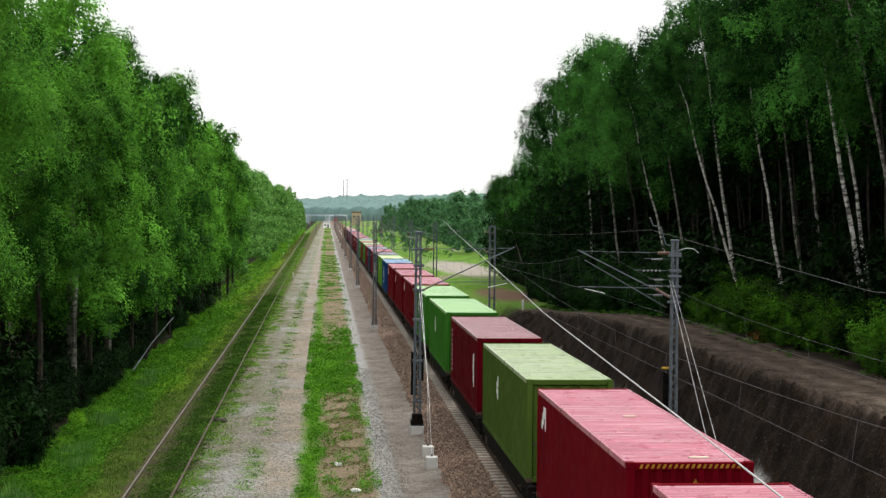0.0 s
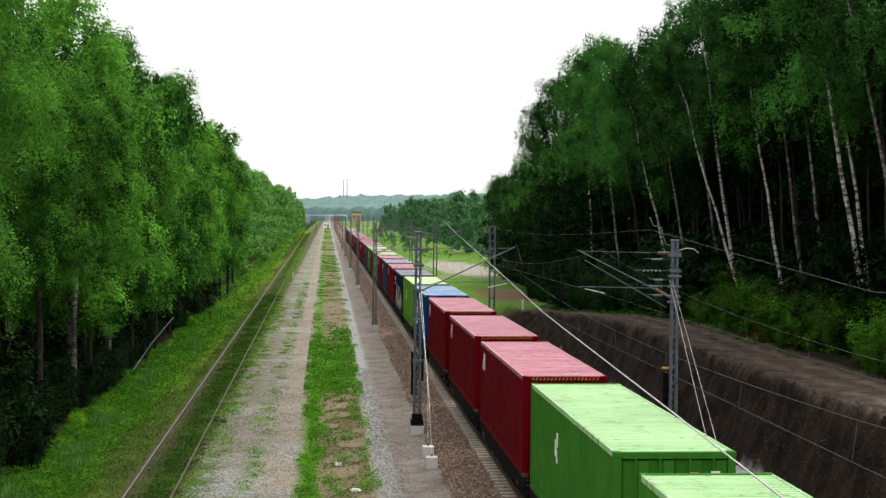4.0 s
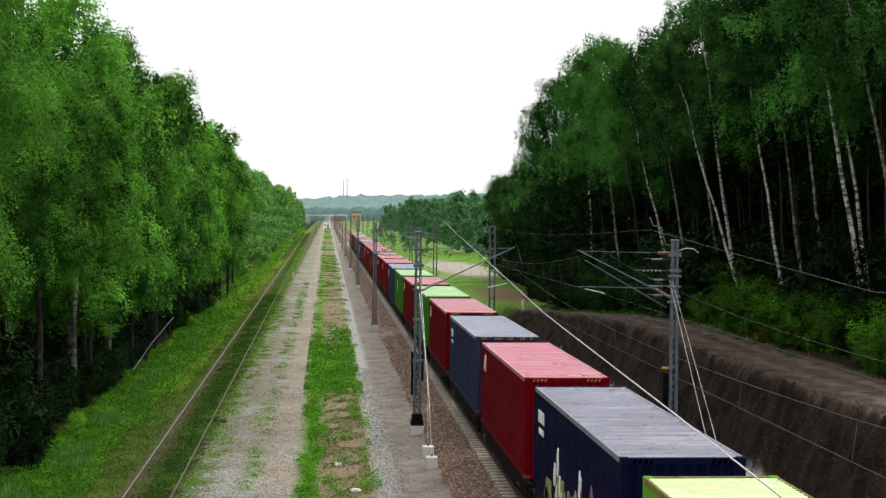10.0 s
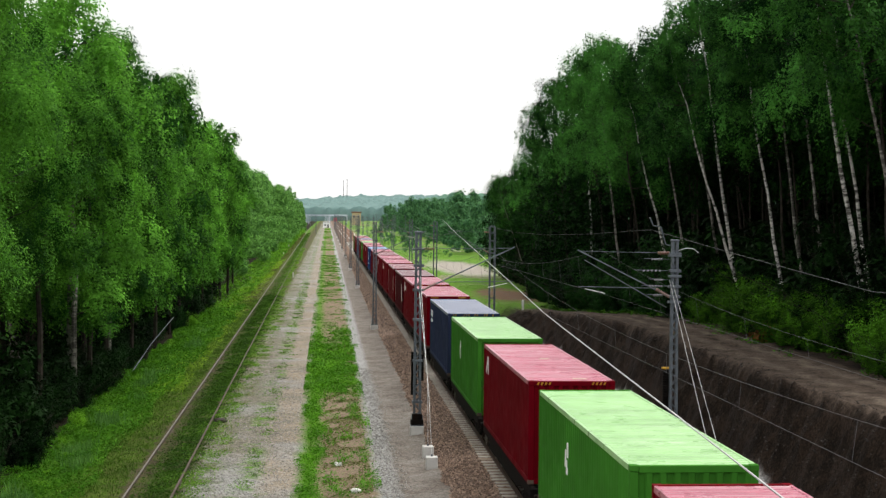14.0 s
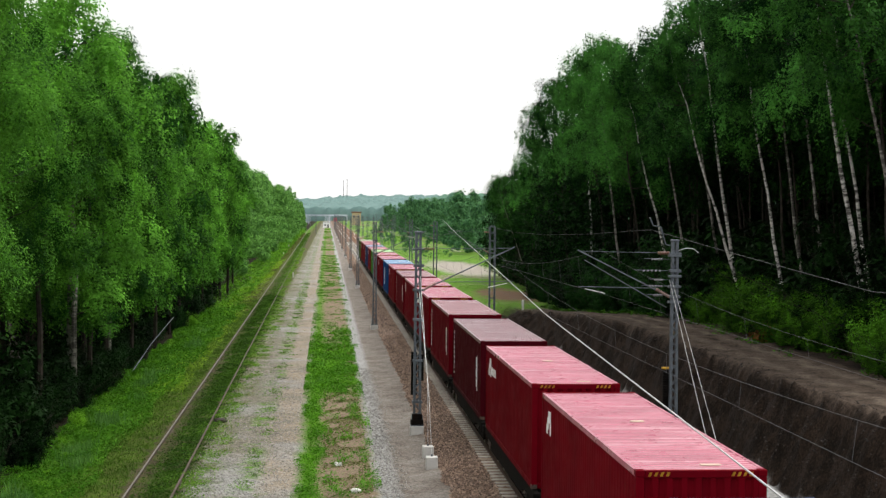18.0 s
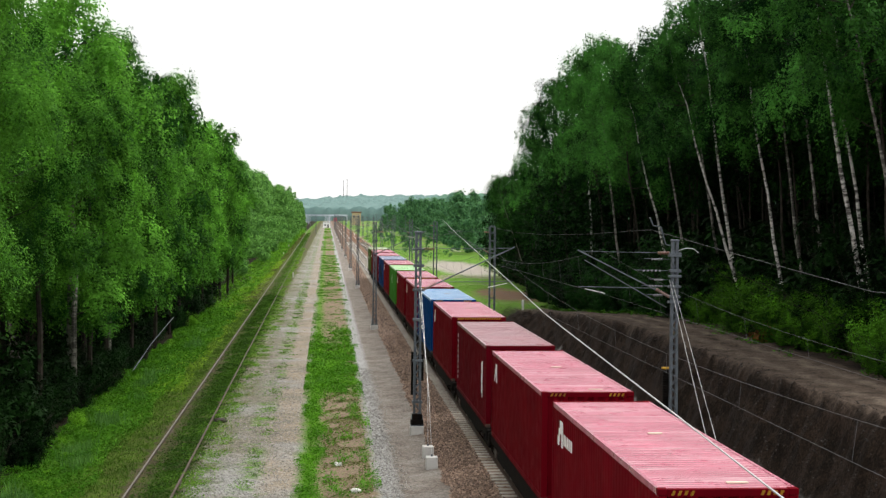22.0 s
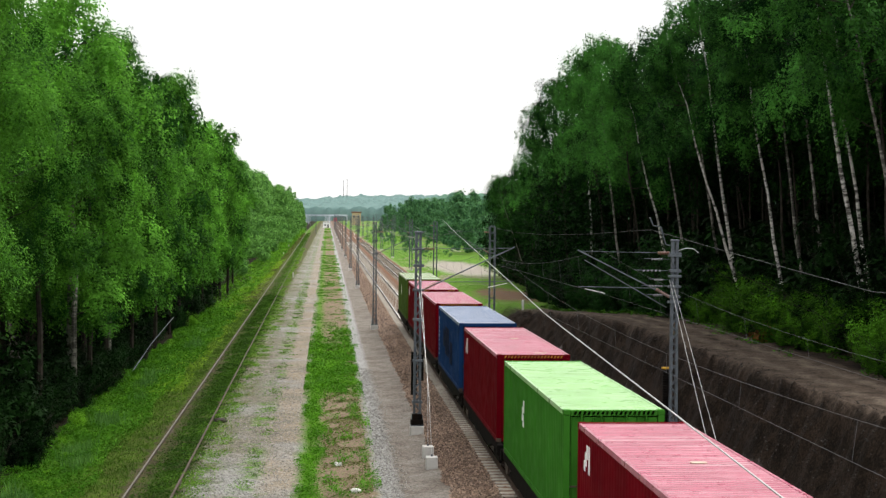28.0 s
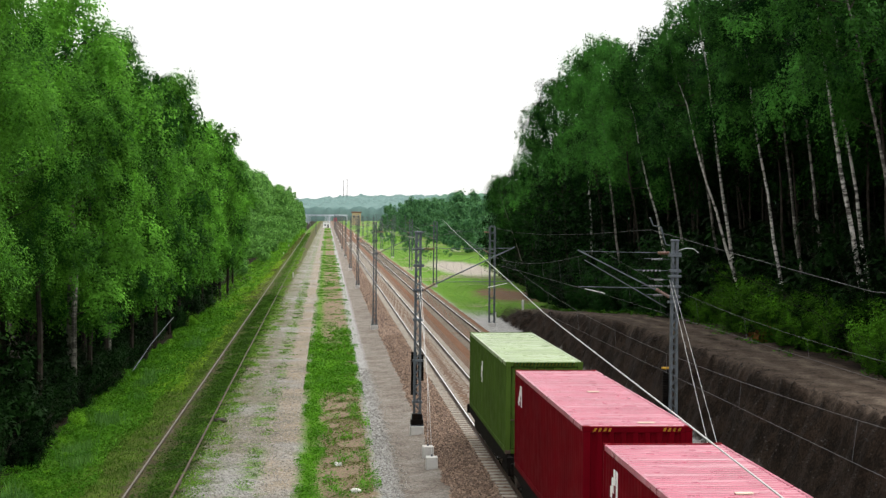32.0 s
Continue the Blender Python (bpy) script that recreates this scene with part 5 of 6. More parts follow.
def wood(name, label, spots, leaf, per, size, height, radius, seed):
    """Trees too far off to pick apart, with trunks, as one object."""
    r = np.random.default_rng(seed)
    vs, qs, base = [], [], 0
    for x, y, s in spots:
        z = float(ground_z(x, y))
        n = 16
        g = r.uniform(0.08, 1.0, n)
        ang = r.uniform(0, 6.28, n)
        wid = radius * s * np.sin(np.pi * np.clip(0.15 + 0.85 * g, 0, 1) ** 0.6) * r.uniform(0.3, 1.0, n)
        c = np.stack([x + wid * np.cos(ang), y + wid * np.sin(ang), z + height * s * g], 1)
        v, q = leaf_cloud(r, c, r.uniform(0.22, 0.4, n) * radius * s, per, size * s, 0.5, 1.1)
        vs.append(v), qs.append(q + base)
        base += len(v)
    return tagged(new(name, np_mesh(name, np.concatenate(vs), np.concatenate(qs), leaf)), label, "woodland", kind="stuff")


spots = []
for row, x0 in enumerate((-13.2, -17.0, -21.0)):
    y = 203.0
    while y < 900:
        spots.append((x0 - 0.002 * min(y, 400) + rng.normal(0, 0.6), y, (0.9, 1.05, 1.15)[row] * rng.uniform(0.75, 1.15)))
        y += 4.6 * rng.uniform(0.7, 1.3) * (1 + (y - 200) / 260)
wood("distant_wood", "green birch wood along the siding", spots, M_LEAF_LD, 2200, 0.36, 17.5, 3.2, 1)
spots = [(rng.uniform(41, 62), y, rng.uniform(0.9, 1.2)) for y in np.arange(50, 215, 1.3)]
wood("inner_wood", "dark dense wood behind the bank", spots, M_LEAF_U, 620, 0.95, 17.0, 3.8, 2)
spots = []
for _ in range(250):
    y = rng.uniform(225, 900)
    edge = 26.5 + 3.0 * math.sin(y * 0.03) + 0.008 * y
    spots.append((edge + abs(rng.normal(0, 11)), y, rng.uniform(0.6, 1.1)))
spots += [(rng.uniform(17, 26), rng.uniform(280, 700), rng.uniform(0.15, 0.35)) for _ in range(30)]
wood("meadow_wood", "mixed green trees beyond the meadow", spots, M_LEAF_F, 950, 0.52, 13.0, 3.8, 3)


def far_ridge(name, y0, y1, x0, x1, hgt, step, seed, mat):
    """The closed canopy of a far wood: a sheet of rounded crowns with a front that drops to the ground."""
    r = np.random.default_rng(seed)
    xs = np.arange(x0, x1, step)
    ys = np.concatenate([[y0], np.linspace(y0 + 0.5, y1, 24)])
    gx, gy = np.meshgrid(xs, ys)
    gx = gx + r.uniform(-0.3, 0.3, gx.shape) * step
    top = np.zeros(gx.shape)
    for wave, amp in ((70.0, 0.16), (26.0, 0.2), (11.0, 0.4), (6.0, 0.3)):
        for _ in range(3):
            a = r.uniform(0, 6.28)
            top += amp * hgt * 0.6 * np.abs(np.sin((gx * math.cos(a) + gy * math.sin(a)) / wave * 2.2 + r.uniform(0, 6.28)))
    ends = smooth01(x0, x0 + 40, gx) * smooth01(x1, x1 - 40, gx)
    z = ground_z(gx, gy) + (hgt * 0.55 + top) * ends
    z[0] = ground_z(gx[0], gy[0]) - 0.5
    n, m = gx.shape
    i = np.arange(n * m).reshape(n, m)
    quad = np.stack([i[:-1, :-1], i[:-1, 1:], i[1:, 1:], i[1:, :-1]], -1).reshape(-1, 4)
    tri = np.concatenate([quad[:, (0, 1, 2)], quad[:, (0, 2, 3)]])
    me = np_mesh(name, np.stack([gx, gy, z], -1).reshape(-1, 3), tri, mat)
    tagged(new(name, me), "hazy wooded ridge on the horizon", "woodland", kind="stuff")


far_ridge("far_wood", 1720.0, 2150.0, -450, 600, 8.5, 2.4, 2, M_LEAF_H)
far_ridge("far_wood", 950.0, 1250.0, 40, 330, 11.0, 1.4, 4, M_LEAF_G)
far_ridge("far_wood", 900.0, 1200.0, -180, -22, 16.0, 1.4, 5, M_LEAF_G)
# ---- weeds and grass ----
M_MOSS = leaf_of("dark_moss", (0.022, 0.058, 0.006), (0.07, 0.16, 0.016))
M_LIME = leaf_of("lime_verge_leaf", (0.14, 0.27, 0.016), (0.28, 0.46, 0.036))
M_TUFT = leaf_of("dull_green_tuft", (0.05, 0.12, 0.012), (0.14, 0.29, 0.03))
M_STRAW = leaf_of("straw_grass", (0.07, 0.085, 0.02), (0.2, 0.2, 0.07))
M_REED = leaf_of("pale_reed_grass", (0.05, 0.13, 0.03), (0.14, 0.3, 0.075))
M_MEADOW = leaf_of("meadow_grass_leaf", (0.05, 0.15, 0.013), (0.15, 0.31, 0.04))
def weeds(name, label, xf, y0, y1, n, size, high, mat, seed, keep=None, up=1.0):
    """Low plants: tiny leaves over the ground, in patches."""
    r = np.random.default_rng(seed)
    y = y0 + (y1 - y0) * r.uniform(0, 1, n) ** 1.25
    x = xf(r, y)
    if keep is not None:
        m = keep(x, y, r)
        x, y = x[m], y[m]
    tuft = 0.45 + 0.55 * np.clip(0.5 + 0.5 * lumps(x, y, 2.1, seed), 0, 1)
    z = ground_z(x, y) + r.uniform(0.0, 1.0, len(x)) * high * tuft
    c = np.stack([x, y, z], 1)
    k = len(c)
    nrm = r.normal(0, 0.55, (k, 3)) + np.array((0, 0, up))
    nrm /= np.linalg.norm(nrm, axis=1)[:, None]
    u = np.cross(nrm, r.normal(0, 1, (k, 3)))
    u /= np.linalg.norm(u, axis=1)[:, None] + 1e-9
    v = np.cross(nrm, u)
    s = (size * r.uniform(0.5, 1.4, k) * (0.8 + (y - y0) / (y1 - y0)))[:, None]
    p = np.stack([c - v * s * 0.7 - u * s * 0.34, c - v * s * 0.7 + u * s * 0.34, c + v * s * 1.0], 1).reshape(-1, 3)
    tagged(new(name, np_mesh(name, p, np.arange(3 * k).reshape(-1, 3), mat)), label, "plants", kind="stuff")


def blades(name, label, xf, y0, y1, n, high, mat, seed, keep=None):
    """Upright grass blades, bent a little."""
    r = np.random.default_rng(seed)
    y = y0 + (y1 - y0) * r.uniform(0, 1, n) ** 1.2
    x = xf(r, y)
    if keep is not None:
        m = keep(x, y, r)
        x, y = x[m], y[m]
    k = len(x)
    z = ground_z(x, y) - 0.02
    h = high * r.uniform(0.4, 1.15, k) * (0.6 + 0.4 * np.clip(lumps(x, y, 1.3, seed), 0, 1))
    a = r.uniform(0, 6.28, k)
    w = 0.011 + 0.012 * h
    lean = r.normal(0, 0.17, (k, 2)) * h[:, None]
    b = np.stack([x, y, z], 1)
    side = np.stack([np.cos(a) * w, np.sin(a) * w, np.zeros(k)], 1)
    mid = b + np.stack([lean[:, 0] * 0.35, lean[:, 1] * 0.35, h * 0.6], 1)
    tip = b + np.stack([lean[:, 0], lean[:, 1], h], 1)
    p = np.stack([b - side, b + side, mid + side * 0.7, tip, mid - side * 0.7], 1).reshape(-1, 3)
    i = np.arange(k)[:, None] * 5
    f = np.concatenate([i + np.array([[0, 1, 2]]), i + np.array([[0, 2, 4]]), i + np.array([[4, 2, 3]])])
    me = np_mesh(name, p, f, mat)
    tagged(new(name, me), label, "grass", kind="stuff")


def clumpy(x, y, seed, n, y0, y1, x0, x1, r0, r1):
    """How far each point lies inside one of many small scattered tufts, 0 to 1."""
    r = np.random.default_rng(seed)
    best = np.zeros(len(x))
    cy = y0 + (y1 - y0) * r.uniform(0, 1, n) ** 1.2
    for a, b, c in zip(r.uniform(x0, x1, n), cy, r.uniform(r0, r1, n)):
        d = ((x - a) / c) ** 2 + ((y - b) / (c * 1.4)) ** 2
        best = np.maximum(best, np.exp(-d))
    return best


def strip_keep(x, y, r):
    """Lush along the strip's edge by the road and over its far half, thin and patchy on the earth between."""
    mid = -0.48 + 0.16 * np.sin(y * 0.33) + 0.1 * np.sin(y * 1.1) + 0.07 * np.sin(y * 3.3)
    edge = np.exp(-((x - mid) / (0.34 + 0.12 * np.sin(y * 0.9 + 1) + 0.06 * np.sin(y * 4.1))) ** 4) * np.clip(0.12 + 1.3 * clumpy(x, y, 25, 150, 40, 120, -0.9, 0.0, 0.2, 0.6), 0, 1)
    broad = np.clip(0.3 + clumpy(x, y, 26, 90, 72, 115, -0.8, 1.9, 0.3, 0.9), 0, 0.95) * smooth01(75, 80, y) * smooth01(112, 98, y) * (lumps(x * 1.4, y, 0.5, 1.0) > -0.75 + 0.9 * smooth01(0.6, 1.9, x)) * smooth01(2.0, 1.6, x)
    right = 0.4 * np.exp(-((x - 1.45 - 0.15 * np.sin(y * 0.5)) / 0.28) ** 2) * (lumps(x, y, 0.55, 2.2) > 0.1)
    tufts = clumpy(x, y, 21, 90, 40, 120, -0.1, 1.9, 0.1, 0.34)
    return r.uniform(0, 1, len(x)) < np.clip(np.maximum.reduce([edge * smooth01(118, 100, y), broad, right, tufts * 0.8]), 0.03, 1)


weeds("weed_strip", "bright green low weeds in a strip of bare earth", lambda r, y: r.uniform(-1.15, 1.9, len(y)), 40, 120, 150000, 0.055, 0.34, M_GRASS, 1, strip_keep)
weeds("strip_straw", "dry straw and withered stalks on the bare earth", lambda r, y: r.uniform(-0.1, 1.6, len(y)), 40, 110, 26000, 0.045, 0.06, M_STRAW, 17, lambda x, y, r: lumps(x, y, 0.9, 2.0) > -0.2)
weeds("weed_strip", "patchy green weeds farther along the strip", lambda r, y: r.uniform(-1.2, 2.2, len(y)), 100, 330, 60000, 0.09, 0.18, M_GRASS, 2, lambda x, y, r: np.maximum(clumpy(x, y, 22, 150, 100, 330, -1.2, 2.2, 0.2, 0.8), 0.04) > r.uniform(0, 1, len(x)))
weeds("weed_strip", "thin green weeds far along the strip", lambda r, y: r.uniform(-1.5, 2.1, len(y)), 300, 900, 12000, 0.2, 0.1, M_GRASS, 13, lambda x, y, r: lumps(x, y, 0.1, 1.0) + 0.6 * np.sin(y * 0.07) > r.uniform(-0.6, 1.6, len(x)))
weeds("verge_weeds", "lush green weeds between siding and wood", lambda r, y: r.uniform(-11.7, -7.9, len(y)) + 0.3 * np.sin(y * 0.4), 40, 150, 170000, 0.07, 0.4, M_LEAF_B, 3, lambda x, y, r: np.maximum(clumpy(x, y, 31, 130, 40, 150, -10.8, -8.0, 0.3, 0.9), 0.35 + 0.4 * smooth01(-8.6, -9.6, x)) > r.uniform(0, 1, len(x)))
weeds("verge_weeds", "green weeds farther along the siding", lambda r, y: r.uniform(-12.6, -7.9, len(y)) - 0.0045 * y, 135, 900, 30000, 0.22, 0.45, M_LEAF_B, 4)
weeds("verge_flowers", "yellow-green verge plants beside the siding", lambda r, y: r.uniform(-10.2, -7.6, len(y)) - 0.004 * y, 40, 260, 40000, 0.06, 0.36, M_GRASS, 14, lambda x, y, r: clumpy(x, y, 32, 110, 40, 260, -10.2, -7.4, 0.3, 0.9) > r.uniform(0.1, 1, len(x)))
weeds("verge_weeds", "sunlit yellow-green verge weeds along the siding", lambda r, y: r.uniform(-9.8, -6.9, len(y)) - 0.004 * y, 78, 300, 60000, 0.07, 0.3, M_LIME, 18, lambda x, y, r: clumpy(x, y, 35, 140, 78, 300, -10.4, -7.2, 0.5, 1.3) > r.uniform(0.05, 1, len(x)))
weeds("verge_dry", "short olive verge grass beside the siding", lambda r, y: r.uniform(-8.7, -6.4, len(y)) - 0.004 * y, 40, 160, 60000, 0.05, 0.16, M_DRYGRASS, 15)
weeds("verge_dry", "straw-coloured verge grass far along the siding", lambda r, y: r.uniform(-9.3, -6.6, len(y)) - 0.004 * y, 140, 700, 26000, 0.12, 0.3, M_STRAW, 16, lambda x, y, r: lumps(x, y, 0.2, 1.0) > -0.4)
blades("verge_grass", "tall pale green grass tufts beside the siding", lambda r, y: r.uniform(-10.4, -8.4, len(y)), 44, 130, 26000, 0.95, M_REED, 5, lambda x, y, r: clumpy(x, y, 33, 16, 44, 130, -10.3, -8.9, 0.35, 0.85) > r.uniform(0.25, 1, len(x)))
blades("dry_grass", "olive dry grass along the siding", lambda r, y: r.uniform(-8.8, -6.5, len(y)) - 0.0045 * y, 40, 140, 12000, 0.26, M_DRYGRASS, 6)
weeds("siding_moss", "dark olive moss and weeds over the siding's sleepers", lambda r, y: old_x(y) + r.normal(0.22, 0.42, len(y)), 40, 700, 130000, 0.055, 0.12, M_MOSS, 7, lambda x, y, r: lumps(x * 1.5, y, 0.45, 4.0) + 0.5 * lumps(x, y, 1.6, 2.0) > -0.45)
weeds("siding_moss", "dark green moss and low weeds between the siding's rails", lambda r, y: old_x(y) + 0.28 + r.normal(0.0, 0.42, len(y)), 40, 170, 90000, 0.05, 0.1, M_MOSS, 27, lambda x, y, r: lumps(x * 1.5, y, 0.6, 1.0) > -0.9)
weeds("siding_weeds", "green weeds along the siding's rail", lambda r, y: old_x(y) + 0.75 + r.normal(0.2, 0.34, len(y)), 40, 400, 60000, 0.05, 0.15, M_TUFT, 8, lambda x, y, r: lumps(x, y, 0.6, 1.5) > -0.2)
weeds("road_weeds", "thin weeds along the gravel road's middle", lambda r, y: -2.6 + r.normal(0, 0.34, len(y)), 40, 200, 50000, 0.045, 0.08, M_TUFT, 9, lambda x, y, r: np.maximum(clumpy(x, y, 23, 110, 40, 200, -3.2, -2.0, 0.1, 0.4) * 0.9, 0.03) > r.uniform(0, 1, len(x)))
weeds("road_weeds", "thin weeds at the gravel road's edge", lambda r, y: -4.25 + r.normal(0, 0.4, len(y)), 40, 160, 50000, 0.045, 0.1, M_TUFT, 10, lambda x, y, r: np.maximum(clumpy(x, y, 24, 90, 40, 160, -5.0, -3.6, 0.12, 0.5) * 0.9, 0.04) > r.uniform(0, 1, len(x)))
weeds("meadow_grass", "green meadow grass beside the far tracks", lambda r, y: r.uniform(13.2, 27, len(y)), 136, 620, 70000, 0.1, 0.1, M_MEADOW, 11, lambda x, y, r: (lumps(x, y, 0.09, 2.0) > -0.7) & (((x - 21.5) * 0.18) ** 2 + ((y - 246) * 0.024) ** 2 > 0.75) & (((x - 19.5) * 0.26) ** 2 + ((y - 164) * 0.06) ** 2 > 0.6), up=2.2)
weeds("ledge_weeds", "sparse green weeds on the earth ledge", lambda r, y: r.uniform(19.6, 22.0, len(y)), 45, 140, 7000, 0.1, 0.25, M_LEAF_BU, 12, lambda x, y, r: (lumps(x, y, 0.5, 2.0) > 0.1) | (x > 21.3))


# ---- stones and clods ----
def pebbles(name, label, cat, xf, zf, y0, y1, n, s0, s1, mat, seed):
    """Loose angular stones as low double pyramids."""
    r = np.random.default_rng(seed)
    y = y0 + (y1 - y0) * r.uniform(0, 1, n) ** 1.5
    x = xf(r, y)
    s = r.uniform(s0, s1, n)
    c = np.stack([x, y, zf(x, y) + s * 0.25], 1)
    a = r.uniform(0, 6.28, n)
    ring = [c + np.stack([np.cos(a + k * 1.571) * s * r.uniform(0.7, 1.2, n), np.sin(a + k * 1.571) * s * r.uniform(0.7, 1.2, n), r.normal(0, 0.15, n) * s], 1) for k in range(4)]
    top, bot = c + np.stack([r.normal(0, 0.2, n) * s, r.normal(0, 0.2, n) * s, s * r.uniform(0.45, 0.9, n)], 1), c - np.array((0, 0, 0.6)) * s[:, None]
    p = np.stack(ring + [top, bot], 1).reshape(-1, 3)
    i = np.arange(n)[:, None] * 6
    f = np.concatenate([i + np.array([t]) for t in ((0, 1, 4), (1, 2, 4), (2, 3, 4), (3, 0, 4), (1, 0, 5), (2, 1, 5), (3, 2, 5), (0, 3, 5))])
    tagged(new(name, np_mesh(name, p, f, mat)), label, cat, kind="stuff")


def stone_mat(name, dark, light):
    m = bpy.data.materials.new(name)
    n, l, bs = nodes_of(m)
    geo = n.new("ShaderNodeNewGeometry")
    l.new(ramp(n, l, geo.outputs["Random Per Island"], [(0.0, dark), (1.0, light)]), bs.inputs["Base Color"])
    bs.inputs["Roughness"].default_value = 0.92
    return m


M_STONE = stone_mat("ballast_stone", (0.035, 0.021, 0.014), (0.34, 0.235, 0.175))
M_PALESTONE = stone_mat("pale_stone", (0.12, 0.115, 0.105), (0.36, 0.35, 0.325))
M_CLOD = stone_mat("dark_clod", (0.006, 0.0045, 0.0035), (0.03, 0.022, 0.017))
pebbles("ballast_stones", "loose brown ballast stones", "stones", lambda r, y: r.uniform(3.95, 5.6, len(y)), lambda x, y: np.interp(x, (3.75, 4.1, 5.2, 9), (-0.52, -0.36, -0.19, -0.19)), 40, 120, 17000, 0.025, 0.055, M_STONE, 21)
pebbles("ballast_stones", "loose brown ballast stones farther off", "stones", lambda r, y: r.uniform(3.95, 5.5, len(y)), lambda x, y: np.interp(x, (3.75, 4.1, 5.2, 9), (-0.52, -0.36, -0.19, -0.19)), 112, 300, 14000, 0.04, 0.085, M_STONE, 26)
pebbles("pale_stones", "pale crushed stone beside the path", "stones", lambda r, y: r.normal(2.2, 0.26, len(y)), ground_z, 40, 90, 6000, 0.02, 0.045, M_PALESTONE, 22)
pebbles("road_stones", "grey gravel on the road", "stones", lambda r, y: r.uniform(-4.8, -1.2, len(y)), ground_z, 40, 90, 7000, 0.015, 0.04, M_PALESTONE, 23)
pebbles("earth_clods", "dark clods on the dug bank", "earth clods", lambda r, y: r.uniform(14.9, 17.2, len(y)), ground_z, 42, 150, 1500, 0.02, 0.06, M_CLOD, 24)
pebbles("earth_clods", "dark earth lumps on the ledge", "earth clods", lambda r, y: r.uniform(16.9, 20.6, len(y)), ground_z, 42, 140, 250, 0.015, 0.04, M_CLOD, 25)


# ---- the station far down the line ----
M_TAN = plain("tan_plaster", (0.42, 0.33, 0.2), (0.5, 0.4, 0.26), 0.6, 0.85)
M_ROOFRED = plain("red_brown_roof", (0.16, 0.07, 0.06), (0.22, 0.1, 0.08), 1.0, 0.8)
M_GLASS = plain("dark_window_glass", (0.02, 0.025, 0.03), (0.05, 0.06, 0.07), 1.0, 0.1, 0.0, 0.0)
M_SIGNRED = plain("red_sign_paint", (0.5, 0.02, 0.05), (0.6, 0.03, 0.07), 2.0, 0.5)
M_VAN = plain("white_cabin_paint", (0.7, 0.7, 0.7), (0.8, 0.8, 0.8), 2.0, 0.3)
M_PALESTEEL = plain("pale_painted_steel", (0.36, 0.41, 0.48), (0.5, 0.55, 0.62), 1.0, 0.6)

box_ = thing("signal_box", 20.6, 1080.0, -0.4, "tan signal box with a red-brown roof", "signal box")
part("wall", boxes((-3.1, -4, 0.0, 3.1, 4, 9.4), bevel=0.05), M_TAN, box_)
part("roof", boxes((-3.7, -4.6, 9.4, 3.7, 4.6, 10.1), bevel=0.15), M_ROOFRED, box_, "overhanging red-brown roof")
for z in (5.6,):
    for x in (-1.9, 1.2):
        w = part("window", boxes((x - 0.75, -4.06, z, x + 0.75, -3.9, z + 2.0)), M_WHITE, box_)
        part("pane", boxes((x - 0.65, -4.09, z + 0.1, x + 0.65, -4.05, z + 1.9)), M_GLASS, w)

for k, (x, h) in enumerate(((21.5, 52.0), (27.0, 55.0))):
    c = thing("chimney", x, 2050.0 + 40 * k, 0.0, "slim grey chimney on the horizon", "chimney", "chimneys on the horizon")
    part("shaft", tube_bm([(0, 0, 0), (0, 0, 30), (0, 0, h)], [0.9, 0.5, 0.35], 10), M_STEEL, c)
    part("rim", tube_bm([(0, 0, h - 0.8), (0, 0, h)], [0.5, 0.5], 10), M_STEEL, c)

cabin = thing("site_cabin", -0.4, 950.0, -0.5, "white flat-roofed cabin beside the far road", "cabin")
part("wall", boxes((-2.0, -3.0, 0.0, 2.0, 3.0, 2.9), bevel=0.06), M_VAN, cabin)
part("roof", boxes((-2.2, -3.2, 2.9, 2.2, 3.2, 3.1), bevel=0.04), M_PALESTEEL, cabin)
part("door", boxes((0.6, -3.06, 0.1, 1.5, -2.98, 2.1)), M_GLASS, cabin)
part("window", boxes((-1.5, -3.06, 1.2, -0.2, -2.98, 2.1)), M_GLASS, cabin)

sign = thing("signal_board", 5.4, 1010.0, -0.4, "red signal board on a post", "railway signal")
part("post", tube_bm([(0, 0, 0), (0, 0, 5.5)], 0.09, 8), M_STEEL, sign)
part("board", boxes((-1.1, -0.06, 3.6, 1.1, 0.06, 5.8), bevel=0.03), M_SIGNRED, sign)




def gantry(x0, x1, y, h):
    g = thing("catenary_gantry", 0, y, -0.4, "pale steel gantry over the station tracks", "catenary gantry", "gantries at the station")
    for x in (x0, x1):
        part("upright", boxes((x - 0.16, -0.16, 0, x + 0.16, 0.16, h), bevel=0.02), M_PALESTEEL, g)
    for z in (h - 0.75, h - 0.15):
        part("beam", boxes((x0 - 0.4, -0.18, z - 0.1, x1 + 0.4, 0.18, z), bevel=0.02), M_PALESTEEL, g)
    n = max(3, int((x1 - x0) / 1.2))
    for k in range(n):
        a, b = x0 + (x1 - x0) * k / n, x0 + (x1 - x0) * (k + 1) / n
        part("brace", tube_bm([(a, 0, h - (0.75 if k % 2 else 0.2)), (b, 0, h - (0.2 if k % 2 else 0.75))], 0.05, 4), M_PALESTEEL, g)


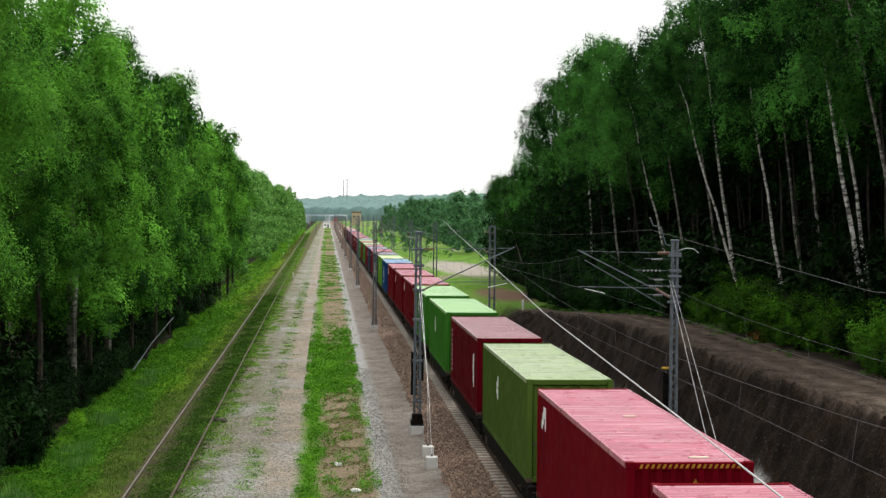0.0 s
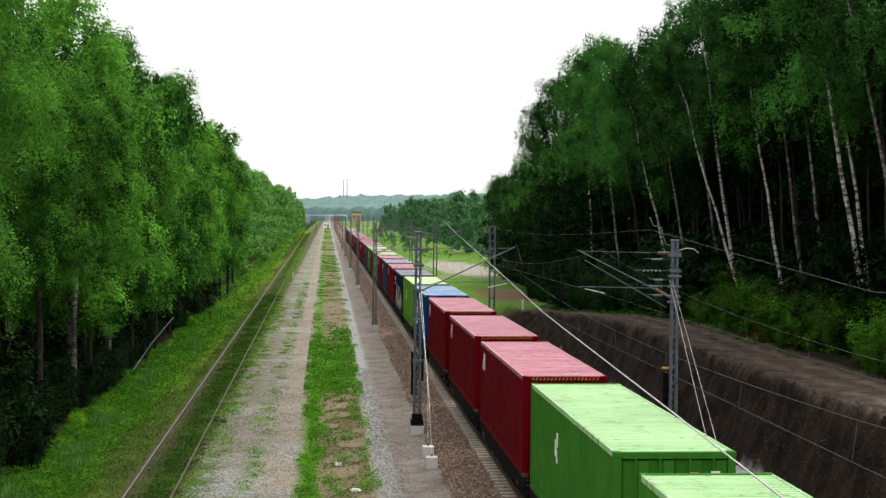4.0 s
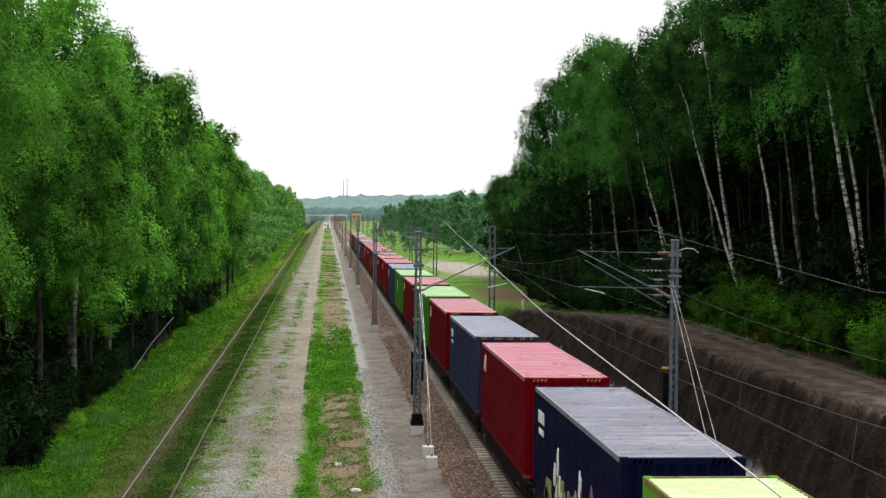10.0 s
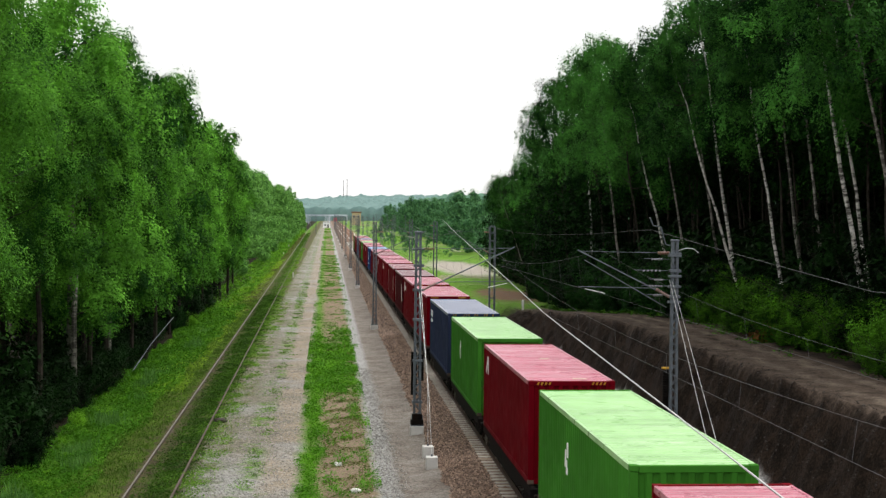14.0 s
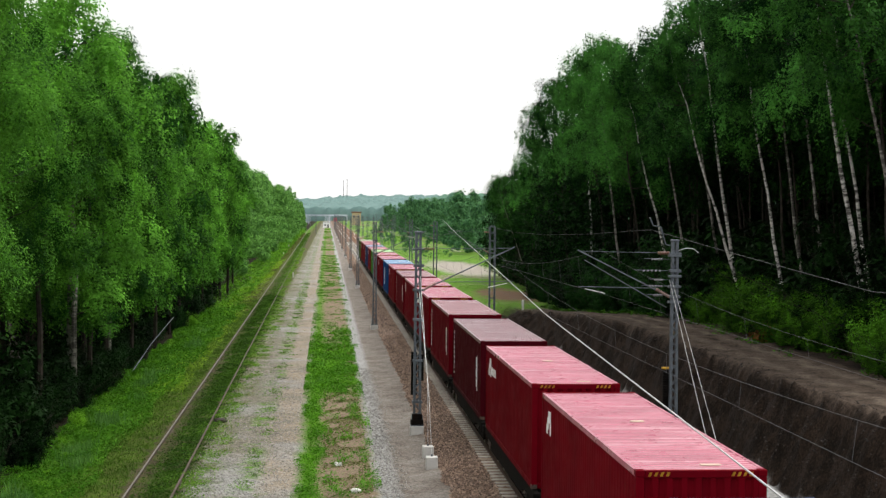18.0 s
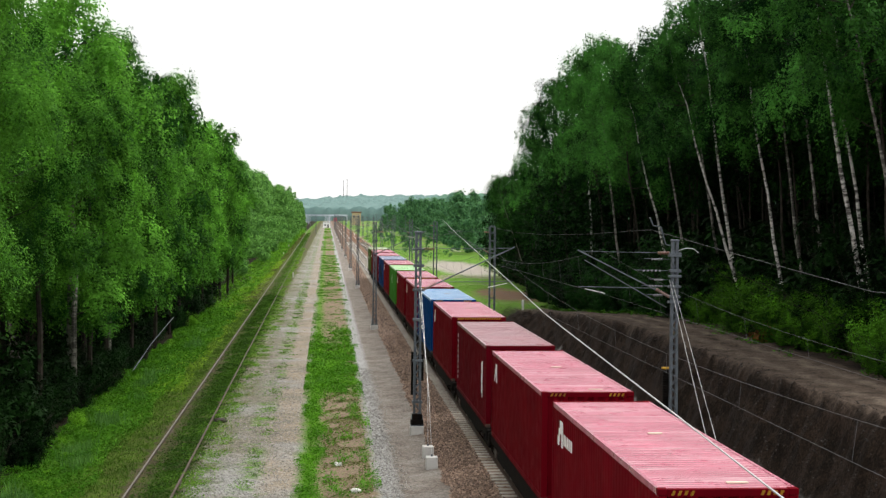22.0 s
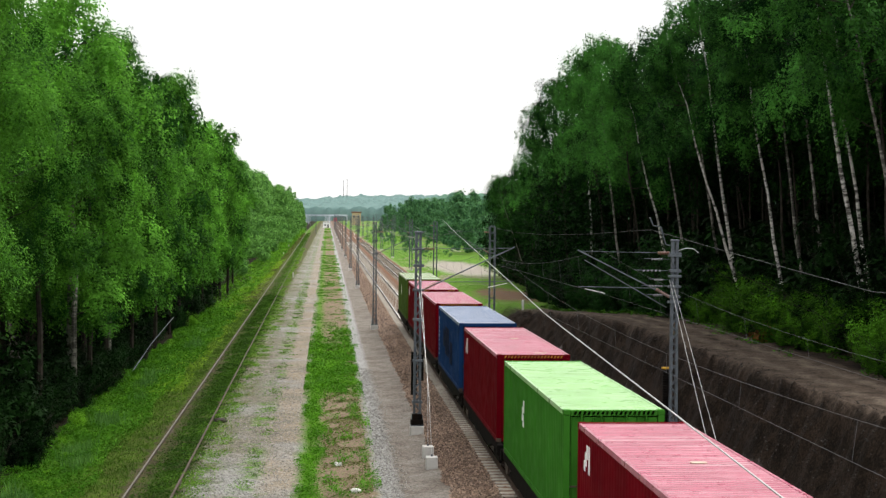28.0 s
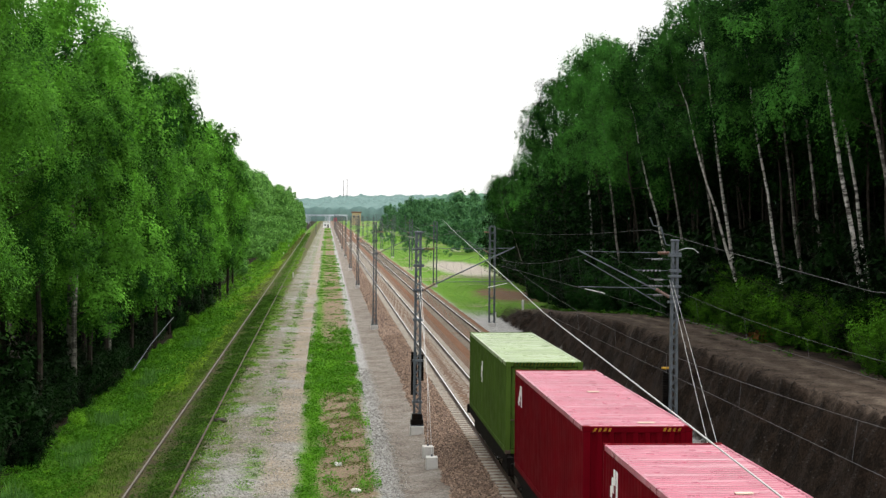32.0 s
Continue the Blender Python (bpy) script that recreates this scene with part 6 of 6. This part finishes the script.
for k, y in enumerate((1180, 1230, 1290, 1350, 1420, 1500, 1580, 1660)):
    gantry(-13.0 - k * 1.5, -1.5 + 0.8 * k, y, 7.2 + 0.2 * (k % 3))
    gantry(1.8, 15.0 + k, y + 25, 7.4)
for k, (x, y) in enumerate(((-4.5, 640), (-5.5, 720), (-6.5, 900), (-9.0, 980), (-11.5, 1050), (-2.6, 1010), (4.6, 960), (16.5, 860), (19.0, 930), (23.5, 880), (26.5, 960), (30.0, 900), (34.0, 840), (36.5, 760), (29.0, 610), (22.0, 430), (17.0, 560), (18.5, 470), (20.0, 620), (22.5, 700), (24.0, 540), (17.5, 400), (27.0, 780), (31.0, 690))):
    p = thing("lamp_post", x, y, float(ground_z(x, y)), "slim pale steel lamp post", "lamp post", "posts by the station")
    part("pole", tube_bm([(0, 0, 0), (0, 0, 8.0)], [0.08, 0.05], 8), M_STEEL, p)
    part("lamp_head", boxes((-0.5, -0.12, 7.95, 0.1, 0.12, 8.08)), M_STEEL, p)

# ---- small things by the tracks ----
for x, y, h in ((-4.76, 218.0, 0.7), (-9.6, 340.0, 0.8), (-10.4, 420.0, 0.8), (14.2, 128.0, 0.8), (17.2, 133.0, 0.9)):
    p = thing("marker_post", x, y, float(ground_z(x, y)), "short white concrete marker post", "marker post", "marker posts")
    part("post", boxes((-0.09, -0.09, -0.1, 0.09, 0.09, h), bevel=0.02), M_CONCRETE, p)
bm = bmesh.new()
for k in range(7):
    bmesh.ops.create_icosphere(bm, subdivisions=1, radius=0.13, matrix=pose(random.uniform(-0.25, 0.25), random.uniform(-0.15, 0.15), 0.04 + 0.02 * k, 30 * k, 20 * k, 50 * k) @ Matrix.Diagonal((1.0, 0.7, 0.35, 1)))
s = part("plastic_scrap", bm, M_VAN)
s.matrix_basis = pose(0.43, 55.4, float(ground_z(0.43, 55.4))) @ Matrix.Scale(0.6, 4)
tagged(s, "crumpled white plastic scrap on the earth", "litter")
for x, y, r_ in ((1.0, 50.1, 0.16), (-4.6, 67.2, 0.24)):
    bm = bmesh.new()
    bmesh.ops.create_icosphere(bm, subdivisions=2, radius=r_, matrix=Matrix.Diagonal((1.2, 0.9, 0.6, 1)))
    for v in bm.verts:
        v.co *= 1 + 0.25 * noise.noise(v.co * 6 + Vector((x, y, 0)))
    s = part("boulder", bm, M_CONCRETE if x > -3 else M_CLOD)
    s.matrix_basis = pose(x, y, float(ground_z(x, y)) + r_ * 0.3)
    tagged(s, "rounded stone lying in the weeds" if x > -3 else "dark lump of earth at the road's edge", "stone")
tagged(part("leaning_pole", tube_bm([(-11.4, 88, -1.0), (-11.2, 99, 0.2), (-10.9, 110, 1.15)], 0.03, 6), M_STEEL), "slim grey pole leaning in the wood's edge", "pole")


# ---- rails and sleepers ----
T1 = track("track_1", lambda y: XL, 0.0, -40, 2400, "nearer running track on concrete sleepers", M_RAIL, M_RAILTOP)
T2 = track("track_2", lambda y: XR, 0.0, -40, 2400, "second running track on concrete sleepers", M_RAIL, M_RAILTOP)
T3 = tagged(new("track_3"), "disused rusty siding in the grass", "railway track", kind="structure")
rail(T3, lambda y: old_x(y) - 0.7525, -40, 900, -0.37, M_OLDRAIL, M_OLDTOP)
rail(T3, lambda y: old_x(y) + 0.7525, -40, 900, -0.37, M_OLDRAIL)
SLP = sleeper_mesh("sleeper", M_SLEEPER)
SLP_PALE = sleeper_mesh("sleeper", M_SLEEPER_PALE)
SLP_OLD = sleeper_mesh("sleeper", M_OLDWOOD, 2.5, 0.25, 0.18, 0.0)
for t, xf, z, me, n in ((T1, lambda y: XL, -0.16, SLP_PALE, 300), (T2, lambda y: XR, -0.16, SLP, 300), (T3, old_x, -0.54, SLP_OLD, 110)):
    for k in range(n):
        y = 38.0 + 0.6 * k
        share("sleeper", me, t, pose(xf(y) + random.uniform(-0.02, 0.02), y, z, 0, 0, random.uniform(-0.7, 0.7)))

# the sleepers beyond those, too far to pick apart
for t, x, mat in ((T1, XL, M_SLEEPER_PALE), (T2, XR, M_SLEEPER)):
    bm = boxes(*[(x - 1.3, y - 0.13, -0.34, x + 1.3, y + 0.13, -0.165) for y in [218.0 + 0.6 * k for k in range(420)]])
    tagged(part("sleeper_rest", bm, mat, t), kind="stuff")

motions()
